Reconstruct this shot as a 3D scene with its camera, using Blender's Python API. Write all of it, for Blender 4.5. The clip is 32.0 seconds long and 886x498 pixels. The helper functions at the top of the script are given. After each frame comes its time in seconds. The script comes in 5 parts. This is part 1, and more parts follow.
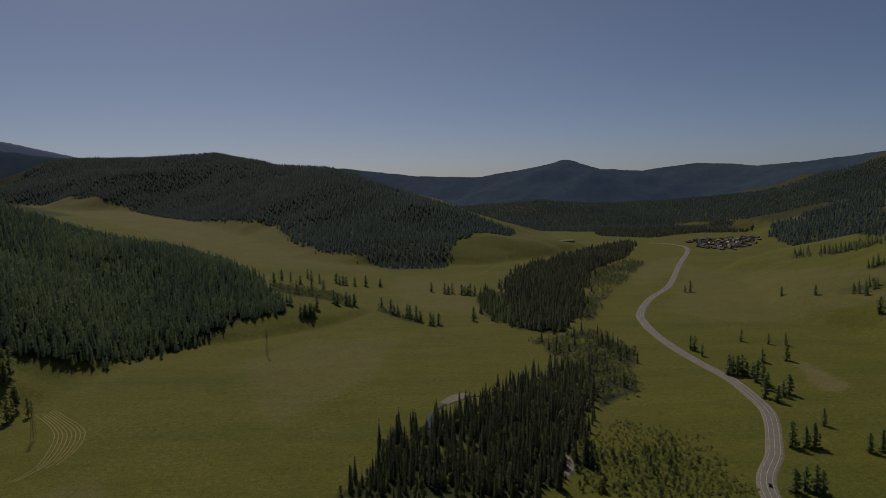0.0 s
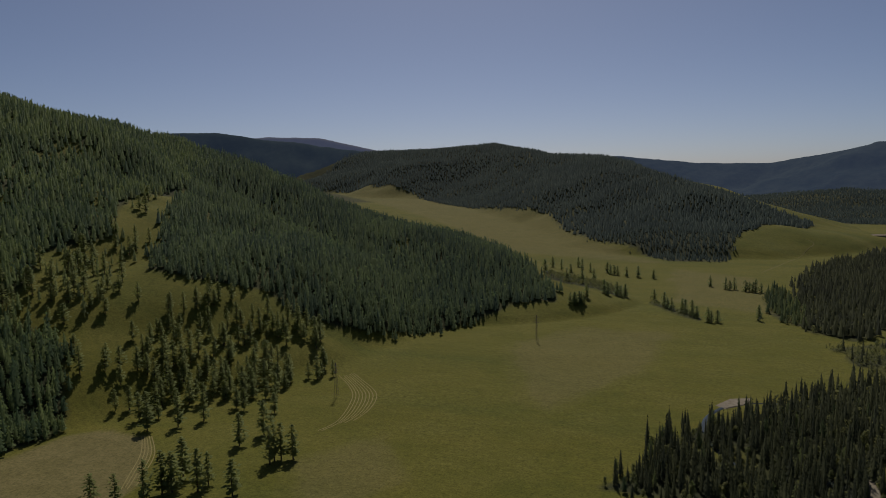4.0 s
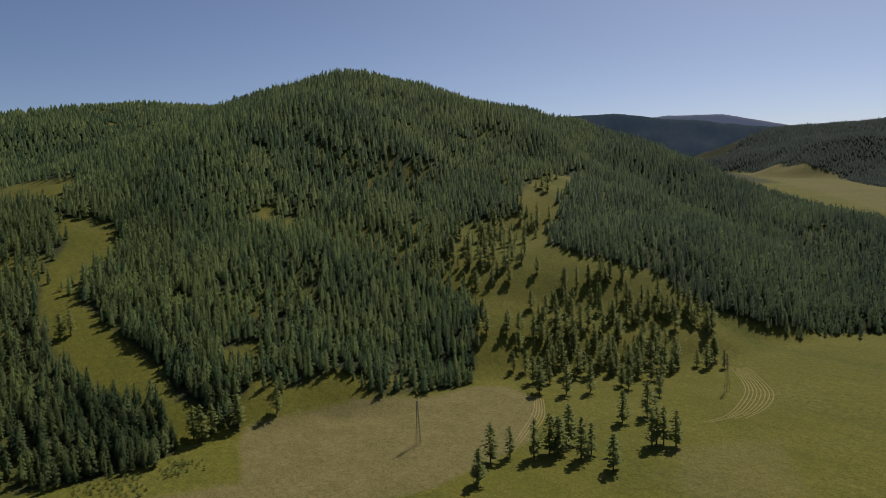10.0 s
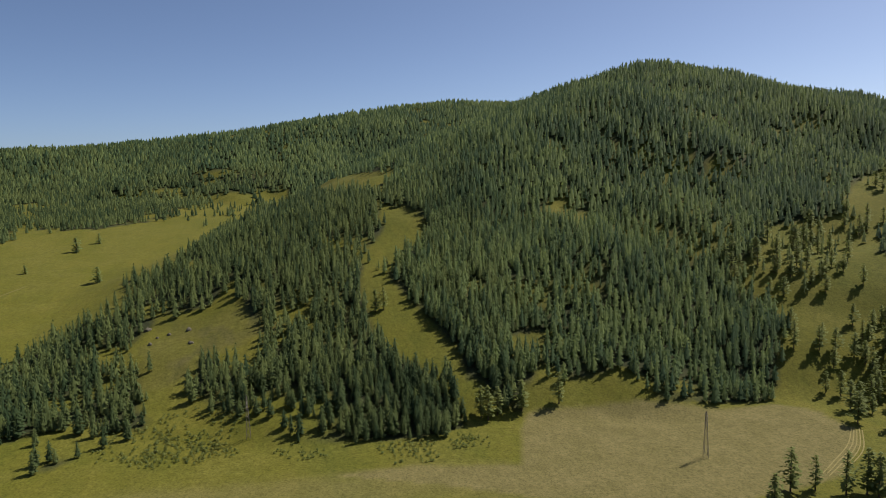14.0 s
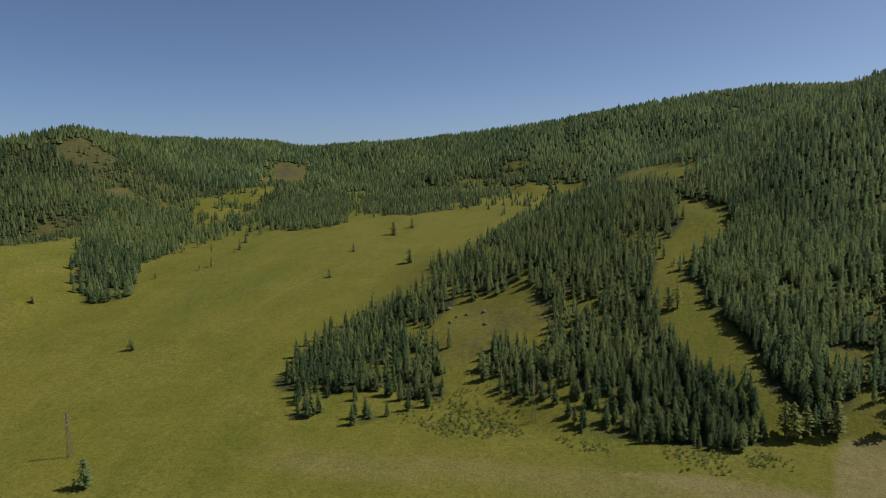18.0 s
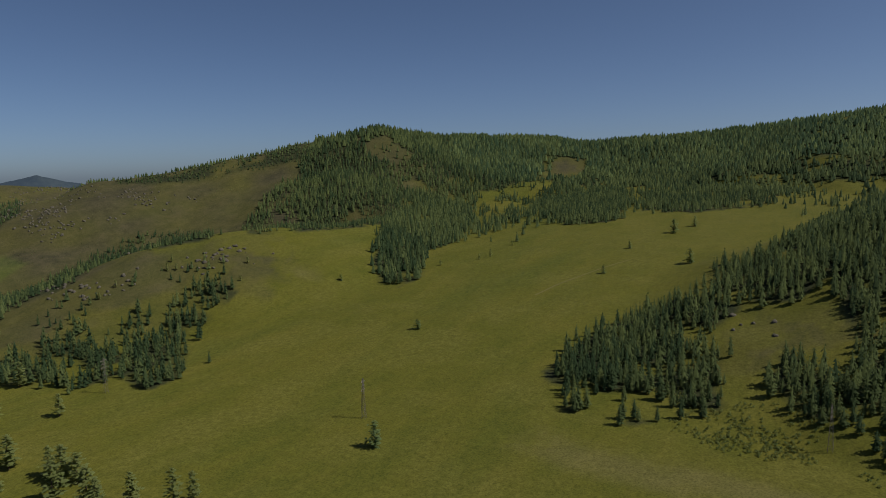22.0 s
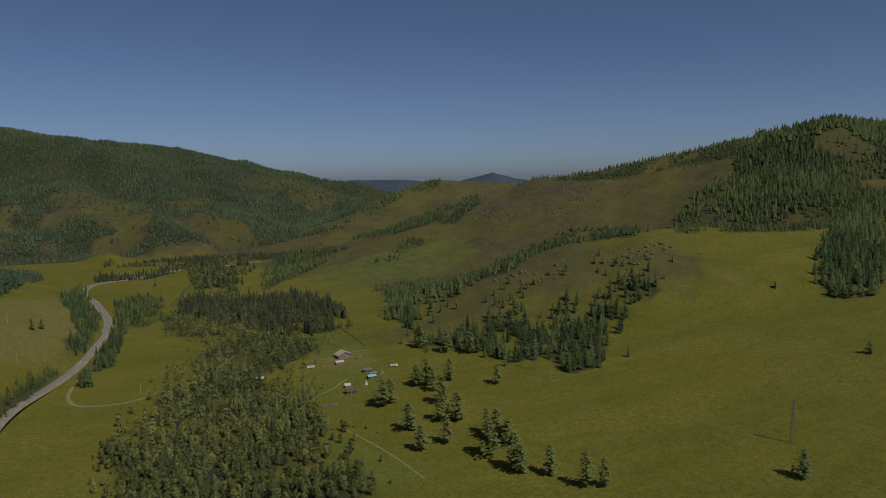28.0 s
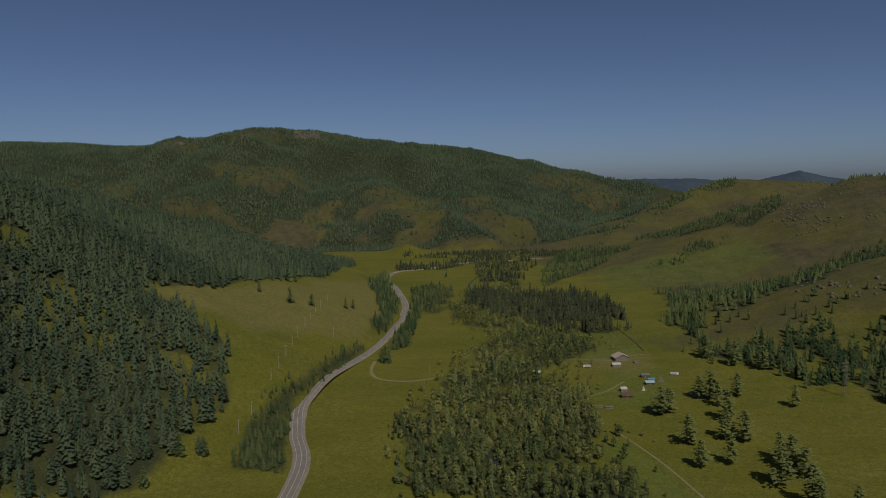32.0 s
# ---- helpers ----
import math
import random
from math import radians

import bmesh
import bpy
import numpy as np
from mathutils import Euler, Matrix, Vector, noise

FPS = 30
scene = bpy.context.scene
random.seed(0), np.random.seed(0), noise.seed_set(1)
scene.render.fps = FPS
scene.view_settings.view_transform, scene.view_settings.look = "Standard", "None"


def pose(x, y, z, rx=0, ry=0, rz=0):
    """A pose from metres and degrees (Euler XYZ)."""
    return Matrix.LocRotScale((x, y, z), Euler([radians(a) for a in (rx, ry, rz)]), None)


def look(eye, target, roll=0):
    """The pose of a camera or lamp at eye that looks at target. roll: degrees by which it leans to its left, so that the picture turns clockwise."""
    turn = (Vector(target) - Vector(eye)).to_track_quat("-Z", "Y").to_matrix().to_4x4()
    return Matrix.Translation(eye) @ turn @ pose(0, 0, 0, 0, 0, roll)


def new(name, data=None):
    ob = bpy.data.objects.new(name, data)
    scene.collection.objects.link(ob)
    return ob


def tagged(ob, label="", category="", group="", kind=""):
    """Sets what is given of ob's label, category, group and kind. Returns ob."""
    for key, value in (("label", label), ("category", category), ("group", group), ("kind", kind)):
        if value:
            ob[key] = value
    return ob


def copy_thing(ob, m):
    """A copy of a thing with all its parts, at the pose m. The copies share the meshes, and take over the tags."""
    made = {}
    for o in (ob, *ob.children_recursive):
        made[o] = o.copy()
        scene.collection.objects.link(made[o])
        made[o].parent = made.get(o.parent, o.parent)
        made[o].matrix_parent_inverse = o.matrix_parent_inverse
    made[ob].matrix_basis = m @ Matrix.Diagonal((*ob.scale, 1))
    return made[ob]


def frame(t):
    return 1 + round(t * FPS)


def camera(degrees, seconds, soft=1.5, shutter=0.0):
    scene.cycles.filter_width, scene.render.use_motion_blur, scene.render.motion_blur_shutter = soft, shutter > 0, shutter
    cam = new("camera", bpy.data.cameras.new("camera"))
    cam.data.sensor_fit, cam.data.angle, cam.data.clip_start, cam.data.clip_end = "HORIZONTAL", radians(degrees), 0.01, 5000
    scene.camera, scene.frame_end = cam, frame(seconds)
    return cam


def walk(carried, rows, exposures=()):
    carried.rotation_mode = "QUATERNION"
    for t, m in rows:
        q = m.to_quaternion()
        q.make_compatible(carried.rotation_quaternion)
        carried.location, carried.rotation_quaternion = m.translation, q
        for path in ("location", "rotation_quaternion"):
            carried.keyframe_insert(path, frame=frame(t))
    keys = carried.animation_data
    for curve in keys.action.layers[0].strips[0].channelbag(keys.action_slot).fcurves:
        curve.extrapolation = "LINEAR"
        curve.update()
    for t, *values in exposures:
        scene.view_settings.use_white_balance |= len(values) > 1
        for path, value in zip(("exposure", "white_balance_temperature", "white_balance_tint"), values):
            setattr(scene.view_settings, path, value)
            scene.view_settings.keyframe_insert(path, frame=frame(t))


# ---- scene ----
cam = camera(64.99, 32.0, 0.95)
EYE = 190.0
ROWS = [
    (0, 0.00, -5.16, -0.93),
    (0.5, 2.70, -5.22, -0.98),
    (1, 5.41, -5.29, -1.06),
    (1.5, 8.10, -5.36, -1.11),
    (2, 10.83, -5.41, -1.15),
    (2.5, 13.61, -5.47, -1.21),
    (3, 16.70, -5.59, -1.16),
    (3.5, 19.53, -5.65, -1.22),
    (5.5, 29.74, -5.83, -1.55),
    (6, 32.19, -5.82, -1.61),
    (6.5, 34.83, -5.28, -1.66),
    (7, 37.47, -4.31, -1.71),
    (7.5, 40.12, -4.44, -1.77),
    (8, 42.90, -5.28, -1.78),
    (8.5, 45.85, -6.33, -1.80),
    (9, 48.69, -6.45, -1.83),
    (9.5, 51.17, -6.45, -1.83),
    (10, 53.89, -6.43, -1.85),
    (10.5, 56.57, -6.39, -1.86),
    (11, 59.47, -6.34, -1.84),
    (11.5, 62.38, -6.31, -1.70),
    (12, 65.28, -6.29, -1.63),
    (12.5, 68.31, -6.28, -1.55),
    (13, 71.35, -6.26, -1.52),
    (13.5, 74.38, -6.25, -1.50),
    (14, 77.58, -6.23, -1.47),
    (14.5, 80.80, -6.24, -1.44),
    (15, 83.84, -6.26, -1.40),
    (15.5, 86.80, -6.28, -1.33),
    (17.5, 98.57, -6.33, -1.29),
    (18, 101.46, -6.34, -1.30),
    (18.5, 104.34, -6.29, -1.09),
    (19, 107.22, -6.28, -1.03),
    (19.5, 110.11, -6.30, -1.07),
    (20, 112.95, -6.29, -1.11),
    (20.5, 115.79, -6.30, -1.12),
    (21, 118.57, -6.29, -1.12),
    (21.5, 121.35, -6.30, -1.10),
    (22, 123.93, -6.29, -1.13),
    (22.5, 126.61, -6.26, -1.15),
    (23, 129.35, -6.23, -1.07),
    (23.5, 132.14, -6.22, -1.09),
    (24, 135.12, -6.15, -1.08),
    (24.5, 138.02, -6.11, -1.11),
    (25, 140.97, -6.08, -1.13),
    (25.5, 143.80, -6.02, -1.09),
    (27.5, 155.28, -5.85, -0.99),
    (28, 158.14, -5.84, -1.05),
    (28.5, 161.02, -5.79, -1.03),
    (29, 164.01, -5.75, -0.92),
    (29.5, 166.90, -5.73, -0.97),
    (30, 169.81, -5.69, -0.96),
    (30.5, 172.59, -5.65, -0.95),
    (31, 175.36, -5.62, -0.98),
    (31.5, 178.21, -5.58, -0.96),
    (32, 181.08, -5.55, -0.96),
]
EXPOSURES = [(0.0, -0.82, 6850, 13.0), (3.0, -0.66, 6850, 13.0), (6.0, -0.18, 6850, 13.0), (7.0, -0.06, 6850, 13.0), (9.0, 0.06, 6850, 12.0), (11.0, 0.28, 6850, 12.0), (12.0, 0.42, 6850, 12.0), (13.0, 0.56, 6850, 11.0), (15.0, 0.64, 6800, 11.0), (18.0, 0.4, 6700, 10.0), (20.0, 0.1, 6600, 10.0), (22.0, -0.18, 6500, 10.0), (23.0, -0.22, 6450, 11.0), (25.0, -0.24, 6500, 12.0), (28.0, -0.41, 6550, 13.0), (32.0, -0.59, 6550, 13.0)]
walk(cam, [(t, pose(0, 0, EYE, 90 + pitch, 0, yaw) @ pose(0, 0, 0, 0, 0, roll)) for t, yaw, pitch, roll in ROWS], EXPOSURES)

# ---- sky and sun ----
SUN_AZIMUTH, SUN_ELEVATION = 21.0, 50.0
world = bpy.data.worlds.new("sky")
scene.world = world
world.use_nodes = True
wn = world.node_tree.nodes
sky = wn.new("ShaderNodeTexSky")
sky.sky_type, sky.sun_disc = "NISHITA", False
sky.sun_elevation, sky.sun_rotation = radians(SUN_ELEVATION), radians(-SUN_AZIMUTH)
sky.altitude, sky.air_density, sky.dust_density, sky.ozone_density = 0, 0.5, 0.9, 4.0
wn["Background"].inputs["Strength"].default_value = 0.077
world.node_tree.links.new(sky.outputs["Color"], wn["Background"].inputs["Color"])
sun = new("sun", bpy.data.lights.new("sun", "SUN"))
sun.data.energy, sun.data.angle, sun.data.color = 3.6, radians(0.53), (1.0, 0.94, 0.84)
az, el = radians(SUN_AZIMUTH), radians(SUN_ELEVATION)
sun.matrix_basis = look((-math.sin(az) * math.cos(el) * 900, math.cos(az) * math.cos(el) * 900, 900 * math.sin(el)), (0, 0, 0))


# ---- materials ----
def material(name, rough=0.9, metal=0.0):
    m = bpy.data.materials.new(name)
    m.use_nodes = True
    n, k = m.node_tree.nodes, m.node_tree.links
    b = n["Principled BSDF"]
    b.inputs["Roughness"].default_value, b.inputs["Metallic"].default_value = rough, metal
    b.inputs["Specular IOR Level"].default_value, b.inputs["Diffuse Roughness"].default_value = 0.15, 0.2
    return m, n, k, b


def noise_node(n, k, size, detail=4.0, rough=0.6, where=None):
    """Noise whose largest blots are about size metres, in world metres."""
    t = n.new("ShaderNodeTexNoise")
    t.inputs["Scale"].default_value, t.inputs["Detail"].default_value, t.inputs["Roughness"].default_value = 1.0 / size, detail, rough
    k.new(where or n.new("ShaderNodeNewGeometry").outputs["Position"], t.inputs["Vector"])
    return t.outputs["Fac"]


def ramp(n, k, fac, stops):
    r = n.new("ShaderNodeValToRGB")
    while len(r.color_ramp.elements) < len(stops):
        r.color_ramp.elements.new(0.5)
    for e, (at, c) in zip(r.color_ramp.elements, stops):
        e.position, e.color = at, (*c, 1)
    k.new(fac, r.inputs["Fac"])
    return r.outputs["Color"]


def blend(n, k, fac, a, b, mode="MIX"):
    m = n.new("ShaderNodeMix")
    m.data_type, m.blend_type = "RGBA", mode
    for v, s in ((fac, m.inputs[0]), (a, m.inputs[6]), (b, m.inputs[7])):
        if isinstance(v, (int, float)):
            s.default_value = v
        elif isinstance(v, tuple):
            s.default_value = (*v, 1)
        else:
            k.new(v, s)
    return m.outputs[2]


def math_node(n, k, op, a, b=0.0):
    m = n.new("ShaderNodeMath")
    m.operation = op
    for v, s in ((a, m.inputs[0]), (b, m.inputs[1])):
        if isinstance(v, (int, float)):
            s.default_value = v
        else:
            k.new(v, s)
    return m.outputs[0]


def bump(n, k, b, fac, depth, strength=0.6):
    u = n.new("ShaderNodeBump")
    u.inputs["Distance"].default_value, u.inputs["Strength"].default_value = depth, strength
    k.new(fac, u.inputs["Height"])
    k.new(u.outputs["Normal"], b.inputs["Normal"])


def attribute(n, name):
    a = n.new("ShaderNodeAttribute")
    a.attribute_name = name
    return a


def ground_material():
    m, n, k, b = material("meadow", 0.95)
    big, mid = noise_node(n, k, 180, 5), noise_node(n, k, 22, 6, 0.65)
    fine = noise_node(n, k, 4.5, 6, 0.72)
    grass = ramp(n, k, big, [(0.3, (0.108, 0.118, 0.015)), (0.5, (0.130, 0.127, 0.017)), (0.72, (0.159, 0.140, 0.022))])
    grass = blend(n, k, 0.55, grass, ramp(n, k, mid, [(0.32, (0.101, 0.112, 0.015)), (0.55, (0.133, 0.130, 0.018)), (0.75, (0.164, 0.146, 0.029))]))
    streak = n.new("ShaderNodeMapping")
    streak.inputs["Rotation"].default_value, streak.inputs["Scale"].default_value = (0, 0, radians(-16)), (0.22, 1.0, 1.0)
    k.new(n.new("ShaderNodeNewGeometry").outputs["Position"], streak.inputs["Vector"])
    bands = noise_node(n, k, 26, 5, 0.62, streak.outputs[0])
    grass = blend(n, k, 0.3, grass, ramp(n, k, bands, [(0.36, (0.085, 0.100, 0.014)), (0.5, (0.125, 0.128, 0.018)), (0.66, (0.178, 0.158, 0.030))]))
    patch = noise_node(n, k, 65, 4, 0.6)
    grass = blend(n, k, ramp(n, k, patch, [(0.44, (0, 0, 0)), (0.64, (0.75, 0.75, 0.75))]), grass, ramp(n, k, fine, [(0.3, (0.120, 0.120, 0.018)), (0.7, (0.173, 0.162, 0.034))]))
    moist = noise_node(n, k, 120, 5, 0.62, streak.outputs[0])
    grass = blend(n, k, ramp(n, k, moist, [(0.50, (0, 0, 0)), (0.66, (0.6, 0.6, 0.6))]), grass, ramp(n, k, fine, [(0.3, (0.068, 0.088, 0.013)), (0.7, (0.106, 0.122, 0.018))]))
    cover = attribute(n, "cover")
    parts = n.new("ShaderNodeSeparateColor")
    k.new(cover.outputs["Color"], parts.inputs[0])
    dry = ramp(n, k, mid, [(0.3, (0.155, 0.138, 0.050)), (0.7, (0.200, 0.174, 0.072))])
    brown = ramp(n, k, mid, [(0.3, (0.056, 0.053, 0.030)), (0.5, (0.080, 0.073, 0.038)), (0.72, (0.112, 0.096, 0.054))])
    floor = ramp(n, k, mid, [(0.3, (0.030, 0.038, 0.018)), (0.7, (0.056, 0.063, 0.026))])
    colour = blend(n, k, parts.outputs[0], grass, dry)
    colour = blend(n, k, parts.outputs[1], colour, brown)
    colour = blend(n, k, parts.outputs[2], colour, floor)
    colour = blend(n, k, math_node(n, k, "MULTIPLY", cover.outputs["Alpha"], 0.6), colour, ramp(n, k, mid, [(0.3, (0.075, 0.115, 0.020)), (0.7, (0.125, 0.155, 0.032))]))
    colour = blend(n, k, 0.58, colour, ramp(n, k, fine, [(0.3, (0.5, 0.52, 0.46)), (0.68, (1, 1, 1))]), "MULTIPLY")
    tufts = noise_node(n, k, 1.5, 3, 0.7)
    colour = blend(n, k, 0.8, colour, ramp(n, k, tufts, [(0.32, (0.55, 0.58, 0.5)), (0.5, (1, 1, 1)), (0.7, (1.25, 1.2, 1.2))]), "MULTIPLY")
    k.new(colour, b.inputs["Base Color"])
    bump(n, k, b, math_node(n, k, "ADD", fine, math_node(n, k, "MULTIPLY", mid, 2.0)), 0.6, 0.7)
    return m


def needle_material(name, dark, light, thin=0.8):
    m, n, k, b = material(name, 0.8)
    b.inputs["Specular IOR Level"].default_value = 0.05
    tint = attribute(n, "tint").outputs["Fac"]
    colour = ramp(n, k, tint, [(0.0, dark), (1.0, light)])
    colour = blend(n, k, 0.5, colour, ramp(n, k, noise_node(n, k, 1.2, 3), [(0.3, (0.6, 0.6, 0.6)), (0.7, (1, 1, 1))]), "MULTIPLY")
    k.new(colour, b.inputs["Base Color"])
    through_leaf, mix = n.new("ShaderNodeBsdfTranslucent"), n.new("ShaderNodeAddShader")
    k.new(blend(n, k, 1.0, colour, (thin, thin, 0.88 * thin), "MULTIPLY"), through_leaf.inputs["Color"])
    k.new(b.outputs[0], mix.inputs[0])
    k.new(through_leaf.outputs[0], mix.inputs[1])
    k.new(mix.outputs[0], n["Material Output"].inputs["Surface"])
    return m


GROUND = ground_material()
NEEDLES = {
    "pine": needle_material("pine_needles", (0.038, 0.067, 0.034), (0.112, 0.146, 0.055), 0.85),
    "larch": needle_material("larch_needles", (0.062, 0.084, 0.032), (0.132, 0.150, 0.052), 1.0),
    "spruce": needle_material("spruce_needles", (0.028, 0.036, 0.021), (0.062, 0.072, 0.034), 0.25),
    "fir": needle_material("fir_needles", (0.032, 0.054, 0.024), (0.096, 0.121, 0.043), 0.55),
    "taiga": needle_material("taiga_needles", (0.037, 0.057, 0.035), (0.075, 0.100, 0.052), 0.45),
    "stone_pine": needle_material("stone_pine_needles", (0.036, 0.064, 0.040), (0.096, 0.132, 0.060), 0.7),
    # blue in these needles stands in for haze over the far hills
    "hazy_conifer": needle_material("hazy_needles", (0.034, 0.056, 0.052), (0.064, 0.092, 0.076), 0.35),
    "shrub": needle_material("shrub_leaves", (0.055, 0.068, 0.028), (0.125, 0.132, 0.054)),
    "leafy": needle_material("leaves", (0.082, 0.100, 0.034), (0.185, 0.190, 0.066)),
}



# grassy side valleys: direction, where the climb begins, slope, half width, most height
SIDE_VALLEYS = [((-0.961, -0.276), 430, 0.125, 850, 170), ((-0.454, 0.891), 1550, 0.085, 800, 230)]
# hills: crest as (x, y, height, half width of the flank), roughness, steepness of the flank
HILL_A = [
    (-1294, 718, 386, 930), (-1283, 833, 373, 900), (-1258, 972, 328, 850), (-1204, 1084, 305, 800), (-1125, 1165, 288, 700),
    (-1016, 1210, 249, 600), (-870, 1197, 192, 520), (-762, 1174, 159, 480), (-608, 1115, 111, 400), (-492, 1084, 98, 320),
    (-388, 1072, 73, 250), (-313, 1065, 44, 160), (-258, 1049, 6, 80),
]
SHOULDER_A = [
    (-1294, 718, 385, 930), (-1290, 593, 351, 880), (-1245, 468, 309, 800), (-1159, 311, 249, 690), (-1040, 146, 187, 560),
    (-920, 0, 134, 420), (-790, -125, 78, 270), (-663, -190, 29, 150), (-579, -222, 3, 70),
]
RIDGE_C = [
    (-2205, 1378, 410, 900), (-2473, 803, 427, 1000), (-2436, 562, 433, 1000), (-2420, 383, 415, 1000), (-2396, 142, 376, 950),
    (-2347, -115, 337, 900), (-2272, -360, 304, 800), (-2163, -620, 279, 700), (-2086, -843, 265, 700), (-2022, -986, 277, 700),
]
HILL_D = [
    (-2086, -843, 265, 700), (-1932, -942, 284, 700), (-1819, -1050, 285, 750), (-1654, -1124, 287, 750), (-1468, -1206, 306, 750),
    (-1329, -1329, 268, 700), (-1196, -1425, 235, 650), (-1044, -1491, 205, 600), (-916, -1549, 189, 560), (-799, -1568, 149, 480),
    (-618, -1530, 91, 360), (-439, -1434, 39, 240), (-287, -1350, 2, 140),
]
KNOB_E = [
    (-1300, -2252, 160, 600), (-1078, -2311, 174, 600), (-912, -2328, 183, 560), (-726, -2235, 138, 460), (-538, -2082, 74, 330),
    (-369, -1813, 25, 220), (-222, -1484, -2, 120),
]
SPUR_F = [
    (-1244, -839, 124, 330), (-985, -770, 108, 330), (-832, -749, 107, 330), (-723, -775, 111, 320), (-628, -804, 110, 300),
    (-539, -830, 97, 260), (-460, -865, 63, 200), (-395, -930, 32, 130), (-321, -989, 5, 60),
]
FAR_MID = [
    (-3237, 3126, 499, 900), (-2860, 3409, 503, 900), (-2252, 3604, 406, 900), (-1836, 3497, 348, 900), (-1500, 3600, 300, 900),
]
HILL_B = [
    (-2100, 3560, 340, 700), (-1836, 3497, 348, 900), (-1438, 3355, 342, 850),
    (-1060, 3283, 351, 800), (-665, 2925, 276, 650), (-500, 2806, 271, 640), (-383, 2622, 245, 640), (-209, 2391, 184, 600),
    (-75, 2149, 142, 480), (79, 2058, 82, 260), (196, 2071, 34, 110),
]
FAR_LEFT = [
    (-3021, 3730, 475, 500), (-2808, 3893, 500, 500), (-2544, 4071, 484, 500), (-2216, 4258, 400, 500),
]
FAR_RANGE = [
    (-799, 4530, 310, 1000), (-640, 4555, 310, 1100), (-161, 4597, 254, 1100), (241, 4594, 242, 1200), (502, 4472, 284, 1300),
    (764, 4333, 336, 1350), (978, 4341, 283, 1300), (1268, 4422, 270, 1300), (1590, 4370, 304, 1300), (1894, 4137, 285, 1300),
    (2200, 3811, 320, 1300), (2469, 3398, 358, 1300), (2949, 2848, 368, 1300),
]
FOOTHILL = [
    (136, 3898, 73, 700), (529, 3763, 102, 700), (919, 3687, 82, 700), (1334, 3665, 100, 700), (1680, 3297, 156, 700),
    (1961, 3019, 201, 700),
]
RIGHT_HILL = [
    (1303, 2757, -14, 120), (1403, 2595, 75, 260), (1531, 2404, 143, 420), (1662, 2128, 216, 600), (1858, 1673, 265, 700),
    (1992, 1150, 299, 800),
]
EAST_HILL = [
    (228, -1624, -15, 60), (377, -1514, 35, 160), (470, -1414, 75, 260), (543, -1312, 109, 340), (596, -1200, 141, 430),
    (630, -1091, 171, 520), (653, -995, 196, 560), (669, -743, 242, 560), (696, -488, 288, 480), (753, -202, 307, 420),
    (817, 71, 284, 420), (906, 423, 221, 500), (1202, 1202, 199, 700),
]
MOUNTAIN_G = [
    (2431, -2518, 365, 1300), (1906, -2935, 378, 1300), (1667, -3134, 374, 1300), (1464, -3289, 371, 1300), (1214, -3336, 399, 1300),
    (1052, -3338, 427, 1350), (945, -3318, 454, 1350), (695, -3328, 432, 1350), (414, -3375, 390, 1350), (117, -3348, 358, 1250),
    (-40, -3300, 338, 1200), (-249, -3240, 278, 1100), (-508, -3210, 227, 1000), (-665, -3130, 160, 800),
]
FAR_SOUTH = [
    (-654, -4654, 162, 700), (-977, -4597, 179, 700), (-1216, -4540, 187, 700), (-1530, -4444, 179, 700), (-1760, -4250, 147, 600),
    (-1973, -4045, 218, 600), (-2230, -4023, 163, 600),
]
EAST_RING = [
    (2431, -2518, 365, 1200), (2819, -1026, 444, 1200), (2954, 521, 444, 1200), (2703, 1893, 384, 1200), (2294, 3277, 357, 1200),
]
HILLS = [
    (HILL_A, 1.0, 1.25),
    (SHOULDER_A, 0.9, 1.25),
    (RIDGE_C, 1.0, 1.2),
    (HILL_D, 1.0, 1.3),
    (KNOB_E, 0.7, 1.3),
    (SPUR_F, 0.6, 1.2),
    (HILL_B, 1.1, 1.15),
    (FOOTHILL, 1.2, 1.2),
    (RIGHT_HILL, 0.6, 1.2),
    (EAST_HILL, 0.7, 1.2),
    (MOUNTAIN_G, 1.95, 1.2),
    (EAST_RING, 1.0, 1.2),
]
